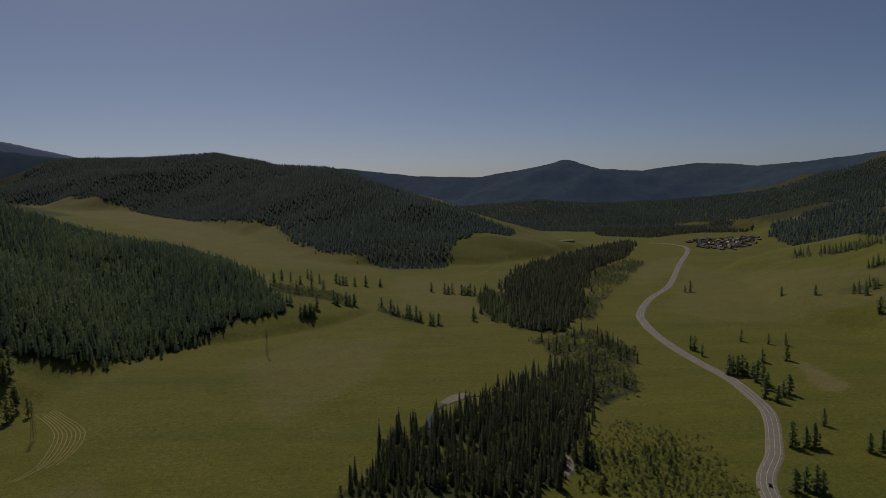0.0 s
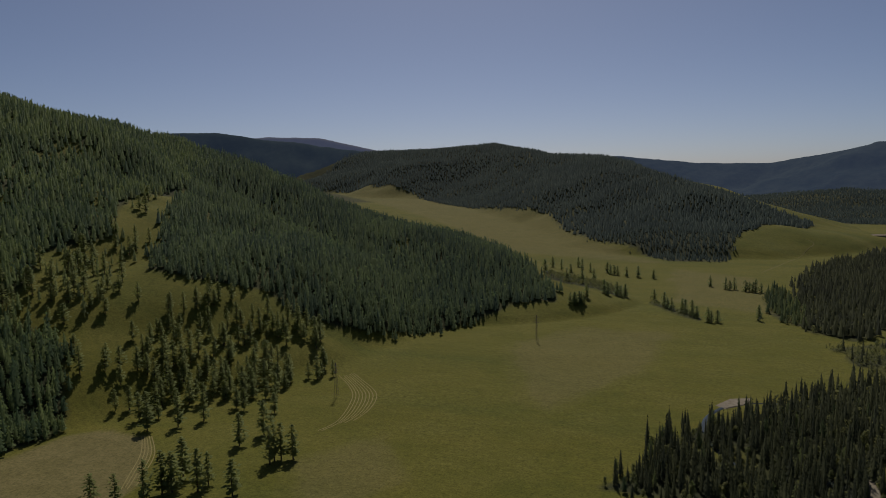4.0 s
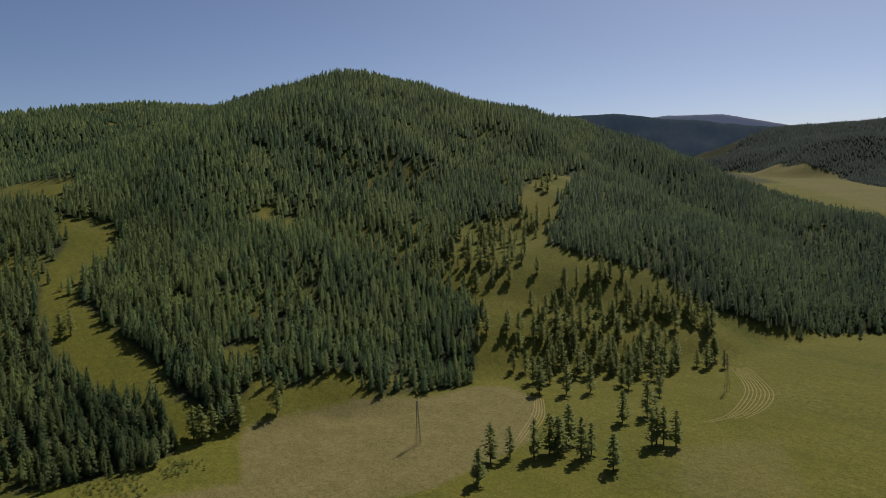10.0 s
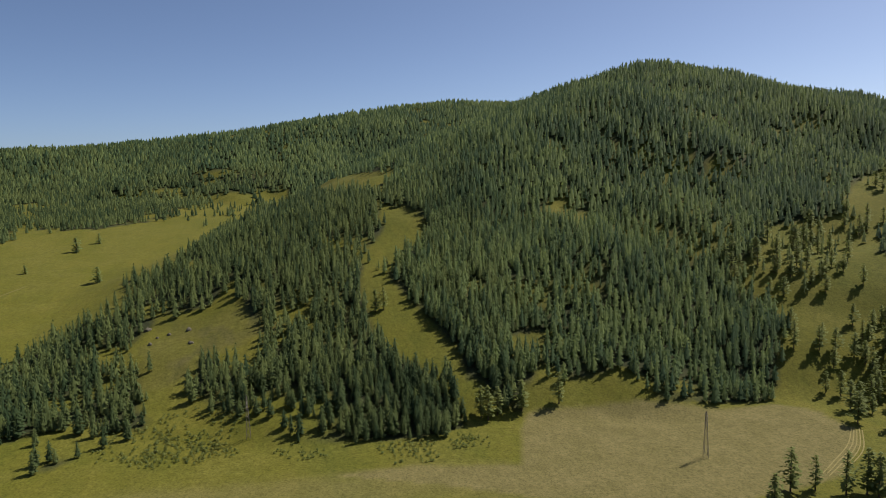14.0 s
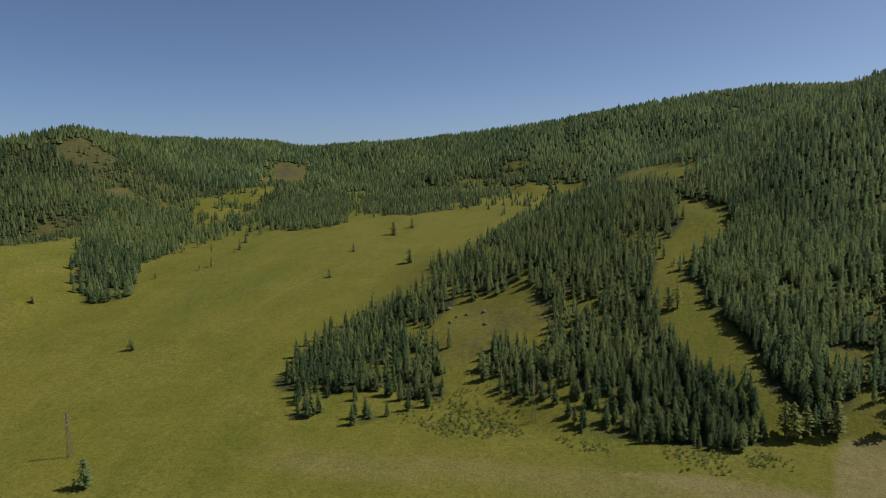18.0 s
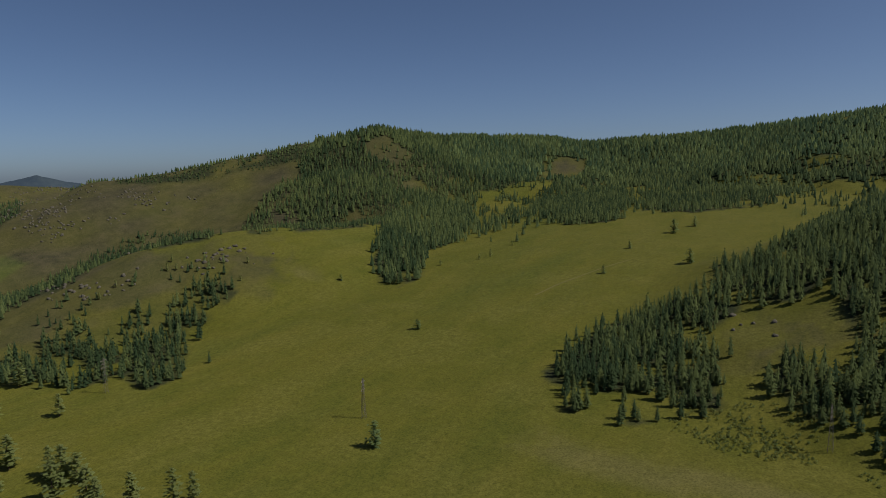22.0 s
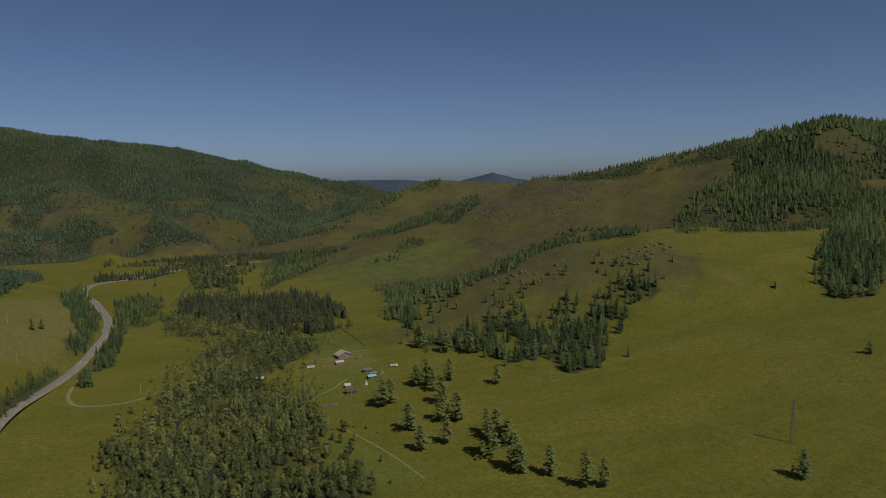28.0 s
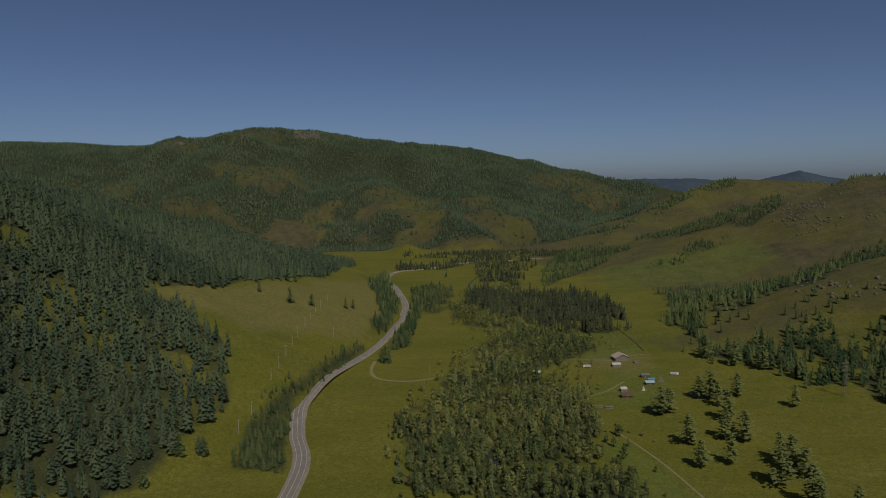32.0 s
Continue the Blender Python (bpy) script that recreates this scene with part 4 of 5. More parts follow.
def open_crown(r, tall, count, limbs, wide=0.2, gaps=0.15):
    """Verts and triangles of an open-grown larch: uneven drooping limbs in two sprays each, with gaps."""
    v, f = [], []

    def tri(*p):
        f.append((len(v), len(v) + 1, len(v) + 2))
        v.extend(p)

    spread, lean = tall * wide, r.random() * 6.28
    for s in range(3):
        a, b = 2.1 * s, 2.1 * (s + 1)
        tri((0.3 * math.cos(a), 0.3 * math.sin(a), -1.2), (0.3 * math.cos(b), 0.3 * math.sin(b), -1.2), (0, 0, tall * 0.95))
    for w in range(count):
        u = (w + r.uniform(0, 0.7)) / count
        z = tall * (0.12 + 0.88 * u)
        reach = spread * min(1.0, (1 - u) ** 0.6 * 1.08 + 0.05) * (0.55 + 0.45 * min(1, u * 5))
        start, thick = r.random() * 6.28, tall * 0.5 / count
        for s in range(limbs):
            if r.random() < gaps:
                continue
            a = start + 6.283 / limbs * (s + r.uniform(-0.4, 0.4))
            rr = reach * r.uniform(0.5, 1.2) * (1 + 0.2 * math.cos(a - lean))
            ca, sa = math.cos(a), math.sin(a)
            lift = r.uniform(-0.35, 0.05)
            for inner, outer in ((0.05, 0.65), (0.5, 1.0)):
                half = rr * r.uniform(0.22, 0.36) + 0.2
                m = (inner + outer) / 2 * rr
                tip = (outer * rr * ca, outer * rr * sa, z + lift * outer * rr + r.uniform(-0.3, 0.3))
                top = (inner * rr * ca, inner * rr * sa, z + lift * inner * rr + thick)
                left = (m * ca - half * sa, m * sa + half * ca, z + lift * m - r.uniform(0.1, thick))
                right = (m * ca + half * sa, m * sa - half * ca, z + lift * m - r.uniform(0.1, thick))
                tri(top, left, tip)
                tri(top, tip, right)
    return np.array(v), np.array(f)


def facing(shape):
    """The same triangles, all wound to face outwards and up."""
    v, f = shape
    n = crown_normals(v)[f].mean(1)
    a, b, c = v[f[:, 0]], v[f[:, 1]], v[f[:, 2]]
    turned = (np.cross(b - a, c - a) * n).sum(1) < 0
    f = f.copy()
    f[turned] = f[turned][:, ::-1]
    return v, f


def leafy(rng, clumps, leaves, height_m, spread):
    """A broad-leaved tree or bush: forked stems and clumps of leaf sprays with gaps."""
    v, f = [], []

    def tri(*p):
        f.append((len(v), len(v) + 1, len(v) + 2))
        v.extend(p)

    for c in range(clumps):
        u = (c + 0.5) / clumps
        a = 2.4 * c + rng.random()
        z = height_m * (0.25 + 0.68 * u)
        r = spread * math.sqrt(max(0.05, 1 - (2 * u - 0.75) ** 2)) * rng.uniform(0.3, 0.75)
        o = Vector((r * math.cos(a), r * math.sin(a), z))
        if c % 3 == 0:
            tri((-0.12, 0, -1), (0.12, 0.05, -1), tuple(o))
        size = spread * rng.uniform(0.36, 0.6)
        for _ in range(leaves):
            d = Vector((rng.gauss(0, 1), rng.gauss(0, 1), rng.gauss(0.2, 0.9))).normalized()
            s = d.orthogonal().normalized()
            t = d.cross(s)
            k = rng.random() * 6.28
            s, t = s * math.cos(k) + t * math.sin(k), t * math.cos(k) - s * math.sin(k)
            p, g = o + d * size, size * rng.uniform(0.5, 0.8)
            tri(tuple(p + s * g), tuple(p - s * g * 0.6 + t * g * 0.8), tuple(p - s * g * 0.5 - t * g * 0.8))
    return np.array(v), np.array(f)


rng = random.Random(4)
NEAR = {
    "pine": [conifer(rng, 46, 17.5, rng.uniform(3.2, 4.2), 0.10, 0.42, 0.5, 1.05) for _ in range(8)],
    "larch": [open_crown(rng, 21, 9, 6, 0.17) for _ in range(6)],
    "spruce": [conifer(rng, 40, 21, 3.1, 0.04, 0.85, 0.5, 1.1) for _ in range(6)],
    "leafy": [leafy(rng, 16, 8, 13, 3.1) for _ in range(6)],
}
MID = {
    "pine": [conifer(rng, 19, 17.5, rng.uniform(3.3, 4.3), 0.08, 0.42, 0.55, 1.35) for _ in range(8)],
    "larch": [conifer(rng, 14, 20, 3.3, 0.12, 0.55, 0.35, 1.5) for _ in range(6)],
    "spruce": [conifer(rng, 13, 21, 3.3, 0.03, 0.85, 0.6, 1.6) for _ in range(6)],
    "leafy": [leafy(rng, 7, 6, 13, 3.8) for _ in range(5)],
}
AWAY = {k: [conifer(rng, 8, 17.5, rng.uniform(3.4, 4.4), 0.05, 0.42, 0.7, 1.7, False) for _ in range(8)] for k in NEEDLES}
FAR = {k: [conifer(rng, 3, 19, 5.8, 0.03, 0.7, 0.85, 2.4, False) for _ in range(5)] for k in NEEDLES}
for some in (NEAR, MID):
    some["hazy_conifer"], some["shrub"] = some["spruce"], some["leafy"]
    some["fir"] = some["taiga"] = some["stone_pine"] = some["pine"]
AWAY["leafy"] = AWAY["shrub"] = MID["leafy"]
NEAR, MID, AWAY, FAR = ({k: [facing(t) for t in some] for k, some in kinds.items()} for kinds in (NEAR, MID, AWAY, FAR))


def scatter(edge, step, fullness, seed, name=""):
    """Places on a jittered grid inside an edge, thinned to a natural unevenness."""
    e = np.array(edge, float)
    lo, hi = e.min(0), e.max(0)
    g = np.random.default_rng(seed)
    x, y = np.meshgrid(np.arange(lo[0], hi[0], step), np.arange(lo[1], hi[1], step))
    x, y = x.ravel() + g.uniform(-0.48, 0.48, x.size) * step, y.ravel() + g.uniform(-0.48, 0.48, y.size) * step
    stray = {"riparian": 13.0, "river_n": 7.0, "river_f": 8.0, "riverspruce": 8.0}.get(name, min(6.0, 0.7 * step))
    keep = inside(x + 9 * relief(x, y, 45, 31, 3) + g.normal(0, stray, x.size), y + 9 * relief(x, y, 45, 32, 3) + g.normal(0, stray, x.size), edge)
    keep &= g.random(x.size) < fill(x, y, fullness, name)
    for c in CLEARINGS:
        keep &= ~inside(x + 40 * relief(x, y, 60, 35, 2) * (name == "mount_g"), y, c) | (g.random(x.size) < (0.33 if name == "mount_g" else 0.1))
    return x[keep], y[keep], g


def forest(x, y, g, kind, size, shapes, name, label, soft=True):
    """One mesh of many trees."""
    z = height(x, y) - 0.2
    n = len(x)
    which, turn = g.integers(0, len(shapes), n), g.uniform(0, 6.283, n)
    tall = size * np.clip(g.normal(1, 0.3 if kind in ("leafy", "shrub", "spruce") else 0.16, n) * np.where(g.random(n) < 0.12, 0.6, 1.0), 0.35, 1.6)
    wide = tall * g.uniform(0.88, 1.3, n)
    tint = np.clip(g.normal(0.45, 0.36, n) + 0.6 * relief(x, y, 110, 41, 3), 0, 1)
    vs, fs, ts, ns, base = [], [], [], [], 0
    for s, (v, f) in enumerate(shapes):
        i = np.nonzero(which == s)[0]
        if not len(i):
            continue
        c, q = np.cos(turn[i])[:, None], np.sin(turn[i])[:, None]
        out = np.empty((len(i), len(v), 3), np.float32)
        out[..., 0] = x[i, None] + wide[i, None] * (c * v[:, 0] - q * v[:, 1])
        out[..., 1] = y[i, None] + wide[i, None] * (q * v[:, 0] + c * v[:, 1])
        out[..., 2] = z[i, None] + tall[i, None] * v[:, 2]
        vs.append(out.reshape(-1, 3))
        if soft:
            e = crown_normals(v, f)
            turned = np.empty_like(out)
            turned[..., 0], turned[..., 1], turned[..., 2] = c * e[:, 0] - q * e[:, 1], q * e[:, 0] + c * e[:, 1], e[:, 2]
            ns.append(turned.reshape(-1, 3))
        fs.append((f[None] + (np.arange(len(i)) * len(v))[:, None, None] + base).reshape(-1, 3))
        ts.append(np.repeat(tint[i], len(v)))
        base += len(i) * len(v)
    if vs:
        ob = new(name, mesh_from(name, np.concatenate(vs), np.concatenate(fs), NEEDLES[kind], np.concatenate(ns) if ns else None, tint=np.concatenate(ts)))
        tagged(ob, label, "forest", kind="stuff")


WOOD_LABELS = {
    "pine": "tall light green conifers standing close on the hillside",
    "larch": "loose stand of airy green larches on the grass",
    "fir": "dense stand of mid-green conifers on the slope",
    "spruce": "dark pointed spruces along the river flats",
    "taiga": "dark green conifer forest covering the steep slope",
    "stone_pine": "close stand of blue-green stone pines on the slope",
    "hazy_conifer": "dark blue-green conifer forest covering the far hills",
    "shrub": "low grey-green willow scrub on the wet ground",
    "leafy": "rounded olive-green broad-leaved trees along the river",
}
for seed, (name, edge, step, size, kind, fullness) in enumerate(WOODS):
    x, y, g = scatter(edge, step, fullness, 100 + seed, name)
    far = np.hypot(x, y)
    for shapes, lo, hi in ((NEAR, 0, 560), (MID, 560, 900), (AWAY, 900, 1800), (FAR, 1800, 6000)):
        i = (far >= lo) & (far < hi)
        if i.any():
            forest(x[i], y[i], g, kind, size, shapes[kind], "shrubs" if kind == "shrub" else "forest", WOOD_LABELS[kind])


# ---- road, tracks, river ----
def plain(name, low, high, size, rough=0.9, metal=0.0, depth=0.0, spec=0.3):
    """A worn surface: two tones mixed by blots of that size, with fine grain over them."""
    m, n, k, b = material(name, rough, metal)
    b.inputs["Specular IOR Level"].default_value = spec
    where = n.new("ShaderNodeTexCoord").outputs["Object"]
    colour = ramp(n, k, noise_node(n, k, size, 5, 0.65, where), [(0.3, low), (0.7, high)])
    grain = noise_node(n, k, size * 0.12, 3, 0.6, where)
    colour = blend(n, k, 0.35, colour, ramp(n, k, grain, [(0.3, (0.6, 0.6, 0.6)), (0.7, (1, 1, 1))]), "MULTIPLY")
    k.new(colour, b.inputs["Base Color"])
    if depth:
        bump(n, k, b, grain, depth)
    return m


ASPHALT = plain("asphalt", (0.15, 0.138, 0.115), (0.21, 0.192, 0.160), 9.0, 0.85)
GRAVEL = plain("gravel", (0.16, 0.14, 0.095), (0.28, 0.245, 0.19), 4.0, 0.95, depth=0.1)
PAINT = plain("road_paint", (0.42, 0.41, 0.38), (0.62, 0.61, 0.58), 3.0, 0.7)
DIRT = plain("dirt", (0.16, 0.145, 0.055), (0.24, 0.21, 0.105), 5.0, 0.95, depth=0.08)
TRODDEN = plain("trodden_grass", (0.130, 0.120, 0.030), (0.175, 0.152, 0.050), 4.0, 0.95)
STRAW = plain("cut_hay", (0.20, 0.175, 0.058), (0.285, 0.24, 0.095), 2.0, 0.95)
STEEL = plain("galvanised_steel", (0.16, 0.14, 0.12), (0.30, 0.27, 0.24), 1.5, 0.6, 0.4)
CONCRETE = plain("concrete", (0.28, 0.265, 0.23), (0.42, 0.40, 0.35), 1.0, 0.85)
LOGS = plain("weathered_logs", (0.07, 0.048, 0.032), (0.17, 0.115, 0.075), 0.8, 0.9)
PLANKS = plain("grey_planks", (0.14, 0.12, 0.10), (0.28, 0.25, 0.21), 0.7, 0.9)
SHINGLE = plain("pale_sheet_roof", (0.30, 0.245, 0.18), (0.44, 0.37, 0.28), 2.5, 0.85, spec=0.12)
GREY_ROOF = plain("grey_sheet_roof", (0.11, 0.11, 0.115), (0.20, 0.20, 0.205), 2.0, 0.85, spec=0.12)
TEAL_ROOF = plain("teal_roof", (0.07, 0.24, 0.25), (0.14, 0.36, 0.37), 2.0, 0.5)
BLUE_ROOF = plain("pale_blue_roof", (0.26, 0.36, 0.40), (0.40, 0.50, 0.53), 2.0, 0.5)
RUST_ROOF = plain("rusty_roof", (0.09, 0.060, 0.045), (0.16, 0.110, 0.082), 1.6, 0.9, spec=0.1)
CANVAS = plain("white_canvas", (0.38, 0.36, 0.32), (0.54, 0.52, 0.47), 1.2, 0.85)
BARK = plain("bark", (0.05, 0.036, 0.026), (0.13, 0.095, 0.07), 0.5, 0.95, depth=0.05)
ROCK = plain("lichened_rock", (0.075, 0.068, 0.050), (0.165, 0.148, 0.112), 2.5, 0.9, depth=0.25)
RUBBER = plain("rubber", (0.02, 0.02, 0.02), (0.04, 0.04, 0.04), 0.3, 0.8)
DARK_PAINT = plain("dark_car_paint", (0.012, 0.013, 0.016), (0.03, 0.03, 0.034), 2.0, 0.3, 0.2, spec=0.5)
WHITE_PAINT = plain("white_car_paint", (0.70, 0.70, 0.70), (0.80, 0.80, 0.79), 2.0, 0.3, spec=0.5)


def pane_material():
    m, n, k, b = material("dark_pane", 0.08)
    b.inputs["Base Color"].default_value = (0.03, 0.035, 0.04, 1)
    b.inputs["Specular IOR Level"].default_value = 0.5
    return m


def water_material():
    m, n, k, b = material("river_water", 0.12)
    b.inputs["Base Color"].default_value = (0.035, 0.045, 0.035, 1)
    b.inputs["Specular IOR Level"].default_value = 0.25
    bump(n, k, b, noise_node(n, k, 1.6, 3), 0.08, 0.5)
    return m


PANE, WATER = pane_material(), water_material()


def curve_through(points, step):
    """A smooth line through plan points, a place about every step metres."""
    p = np.array([points[0], *points, points[-1]], float)
    out = []
    for a, b, c, d in zip(p[:-3], p[1:-2], p[2:-1], p[3:]):
        n = max(2, int(np.hypot(*(c - b)) / step))
        for u in np.arange(n) / n:
            out.append(0.5 * (2 * b + (c - a) * u + (2 * a - 5 * b + 4 * c - d) * u * u + (3 * b - a - 3 * c + d) * u ** 3))
    out.append(p[-1])
    return np.array(out)


def levels(line, window):
    z = height(line[:, 0], line[:, 1])
    if window > 1 and len(z) > window:
        z = np.convolve(np.pad(z, window // 2, "edge"), np.ones(window) / window, "valid")[: len(line)]
    return z


def sideways(line):
    t = np.gradient(line, axis=0)
    t /= np.linalg.norm(t, axis=1, keepdims=True)
    return np.stack([-t[:, 1], t[:, 0]], -1)


def strip(name, line, z, profile, mat):
    """A band swept along a line; profile: rows of offset to the side and height over z."""
    side = sideways(line)
    rows = [np.column_stack([line + side * off, z + up]) for off, up in profile]
    n, k = len(line), len(profile)
    verts = np.stack(rows, 1).reshape(-1, 3)
    i, j = np.meshgrid(np.arange(n - 1), np.arange(k - 1), indexing="ij")
    a = (i * k + j).ravel()
    return mesh_from(name, verts, np.stack([a, a + 1, a + k + 1, a + k], -1)[:, ::-1], mat)


def part(name, shape, mat, parent, label=""):
    """A mesh of its own under a thing or a part; shape: a bmesh or a mesh."""
    if isinstance(shape, bmesh.types.BMesh):
        me = bpy.data.meshes.new(name)
        shape.to_mesh(me)
        shape.free()
        me.materials.append(mat)
        shape = me
    ob = new(name, shape)
    ob.parent = parent
    return tagged(ob, label)


ROAD_LINE = curve_through(ROAD, 6)
ROAD_Z = levels(ROAD_LINE, 11) + 0.7
road = tagged(new("road", strip("road", ROAD_LINE, ROAD_Z, [(-4.3, 0), (4.3, 0)], ASPHALT)), "grey two-lane asphalt road with white lines winding along the valley", "road", kind="structure")
for s in (-1, 1):
    part("shoulder", strip("shoulder", ROAD_LINE, ROAD_Z, sorted([(s * 4.3, -0.03), (s * 5.5, -0.12), (s * 7.2, -1.6)]), GRAVEL), GRAVEL, road, "pale gravel shoulder")
    part("edge_line", strip("edge_line", ROAD_LINE, ROAD_Z, sorted([(s * 3.5, 0.05), (s * 3.7, 0.05)]), PAINT), PAINT, road, "white edge line")
part("centre_line", strip("centre_line", ROAD_LINE, ROAD_Z, [(-0.1, 0.05), (0.1, 0.05)], PAINT), PAINT, road, "white centre line")

for key, points in TRACKS.items():
    line = curve_through(points, 4)
    half = {"lane": 1.7, "farm_track": 0.8, "yard_track": 0.9}.get(key, 1.1)
    tagged(new("dirt_track", strip("dirt_track", line, levels(line, 3), [(-half, 0.1), (0, 0.2), (half, 0.1)], DIRT if half != 1.1 else TRODDEN)), "worn pale dirt track across the meadow", "track", kind="structure")
for inner, outer, count in SWATHS:
    a, b = curve_through(inner, 5), curve_through(outer, 5)
    u = np.linspace(0, 1, 40)
    a, b = (np.column_stack([np.interp(u, np.linspace(0, 1, len(c)), c[:, k]) for k in (0, 1)]) for c in (a, b))
    for r in range(count):
        line = a + (b - a) * (r + 0.5) / count
        lo, hi = rng.randrange(0, 6), rng.randrange(34, 41)
        line = line[lo:hi]
        swath = new("hay_swath", strip("hay_swath", line, levels(line, 1), [(-0.42, 0.02), (0, 0.35), (0.42, 0.02)], STRAW))
        tagged(swath, "pale row of cut hay lying on the meadow", "hay", "rows of cut hay")

river_line = curve_through(RIVER, 8)
river_z = levels(river_line, 15) + 0.25
tagged(new("river", strip("river", river_line, river_z, [(-2.0, -0.3), (-1.4, 0), (1.4, 0), (2.0, -0.3)], WATER)), "shallow dark river winding through the woods", "river", kind="structure")
for edge in BARS:
    e = np.array(edge, float)
    bm = bmesh.new()
    top = [bm.verts.new((x, y, z + 0.7)) for (x, y), z in zip(edge, height(e[:, 0], e[:, 1]))]
    low = [bm.verts.new((e[:, 0].mean() + (x - e[:, 0].mean()) * 1.25, e[:, 1].mean() + (y - e[:, 1].mean()) * 1.25, -1.0)) for x, y in edge]
    bm.faces.new(top)
    for i in range(len(edge)):
        bm.faces.new((top[i - 1], low[i - 1], low[i], top[i]))
    me = bpy.data.meshes.new("gravel_bar")
    bmesh.ops.recalc_face_normals(bm, faces=bm.faces)
    bm.to_mesh(me)
    bm.free()
    me.materials.append(GRAVEL)
    tagged(new("gravel_bar", me), "pale gravel bar beside the river", "gravel", kind="structure")


# ---- trees that stand alone or in open groves ----
def limbed_crown(r, tall, wide, bare):
    """Verts and triangles of an open-grown conifer: uneven limbs, each with several ragged tufts of needles."""
    v, f = [], []
    spread, skew, blunt = tall * wide, r.random() * 6.28, r.uniform(0.42, 0.62)
    for k in range(64):
        u = (k + r.random()) / 64
        a = 2.39996 * k + r.uniform(-0.7, 0.7)
        full = (1 - u) ** blunt * (0.5 + 0.5 * min(1, u * 4.5)) + 0.06
        reach = spread * full * r.choice((0.5, 0.75, 0.9, 1.0, 1.05, 1.2)) * (1 + 0.18 * math.cos(a - skew))
        z, rise = tall * (bare + (0.985 - bare) * u), r.uniform(-0.28, 0.14) + 0.25 * u
        for q in range(3):
            d = reach * ((q + r.uniform(0.4, 1.1)) / 3)
            b = a + r.uniform(-0.3, 0.3)
            o = Vector((d * math.cos(b), d * math.sin(b), z + rise * d + r.uniform(-0.3, 0.3)))
            size = (0.38 * spread * (1 - 0.5 * u) + 0.3) * r.uniform(0.6, 1.15)
            out, side = Vector((math.cos(b), math.sin(b), r.uniform(-0.5, 0.3))), Vector((-math.sin(b), math.cos(b), r.uniform(-0.5, 0.5)))
            p = (o - out * size * 0.5, o + side * size * r.uniform(0.4, 0.8), o + out * size * r.uniform(0.7, 1.1), o - side * size * r.uniform(0.4, 0.8) - Vector((0, 0, size * 0.3)))
            n = len(v)
            v.extend([tuple(p[0]), tuple(p[1]), tuple(p[2]), tuple(p[0]), tuple(p[2]), tuple(p[3])])
            f.extend([(n, n + 1, n + 2), (n + 3, n + 4, n + 5)])
    return np.array(v), np.array(f)


def lone_tree(kind, seed, tall):
    """Trunk and crown of an open-grown larch or pine, with uneven limbs and gaps."""
    r = random.Random(seed)
    bm = bmesh.new()
    bend = [(0, 0)]
    for _ in range(5):
        bend.append((bend[-1][0] + r.uniform(-0.15, 0.15), bend[-1][1] + r.uniform(-0.15, 0.15)))
    rings_of = []
    for s, (bx, by) in enumerate(bend):
        z, w = tall * (s / 5) * 0.97 - (1.2 if s == 0 else 0), 0.021 * tall * (1 - 0.92 * s / 5)
        rings_of.append([bm.verts.new((bx + w * math.cos(1.047 * q), by + w * math.sin(1.047 * q), z)) for q in range(6)])
    for a, b in zip(rings_of[:-1], rings_of[1:]):
        for q in range(6):
            bm.faces.new((a[q], a[(q + 1) % 6], b[(q + 1) % 6], b[q]))
    for _ in range(9):
        u, a, far = r.uniform(0.12, 0.75), r.random() * 6.28, r.uniform(1.2, 2.6)
        z = tall * u
        v = [bm.verts.new(p) for p in ((0, 0, z), (0.1, 0.1, z - 0.16), (far * math.cos(a), far * math.sin(a), z + 0.1 * far))]
        bm.faces.new(v)
    v, f = facing(limbed_crown(r, tall, r.uniform(0.16, 0.25) if kind == "larch" else r.uniform(0.2, 0.28), 0.14 if kind == "larch" else 0.05))
    trunk = bpy.data.meshes.new("trunk")
    bm.to_mesh(trunk)
    bm.free()
    trunk.materials.append(BARK)
    crown = mesh_from("crown", v, f, NEEDLES[kind], crown_normals(v, f), tint=np.full(len(v), r.uniform(0.35, 0.85)))
    return trunk, crown


LONE = {k: [lone_tree(k, 60 + s, 21.5) for s in range(6)] for k in ("larch", "pine")}
LONE_LABEL = {"larch": "tall airy green larch standing open on the grass", "pine": "dark green bushy conifer standing open on the grass"}


def plant(places, kind, group, low, high, seed, stout=1.0):
    r = random.Random(seed)
    p = np.array(places, float)
    for (x, y), z in zip(places, height(p[:, 0], p[:, 1])):
        tree = new(kind + "_tree")
        size = r.uniform(low, high)
        tree.matrix_basis = pose(x, y, float(z), 0, 0, r.uniform(0, 360)) @ Matrix.Diagonal((size * stout * r.uniform(0.9, 1.15), size * stout * r.uniform(0.9, 1.15), size, 1))
        trunk, crown = r.choice(LONE[kind])
        part("trunk", trunk, BARK, tree)
        part("crown", crown, NEEDLES[kind], tree)
        tagged(tree, LONE_LABEL[kind], "tree", group)


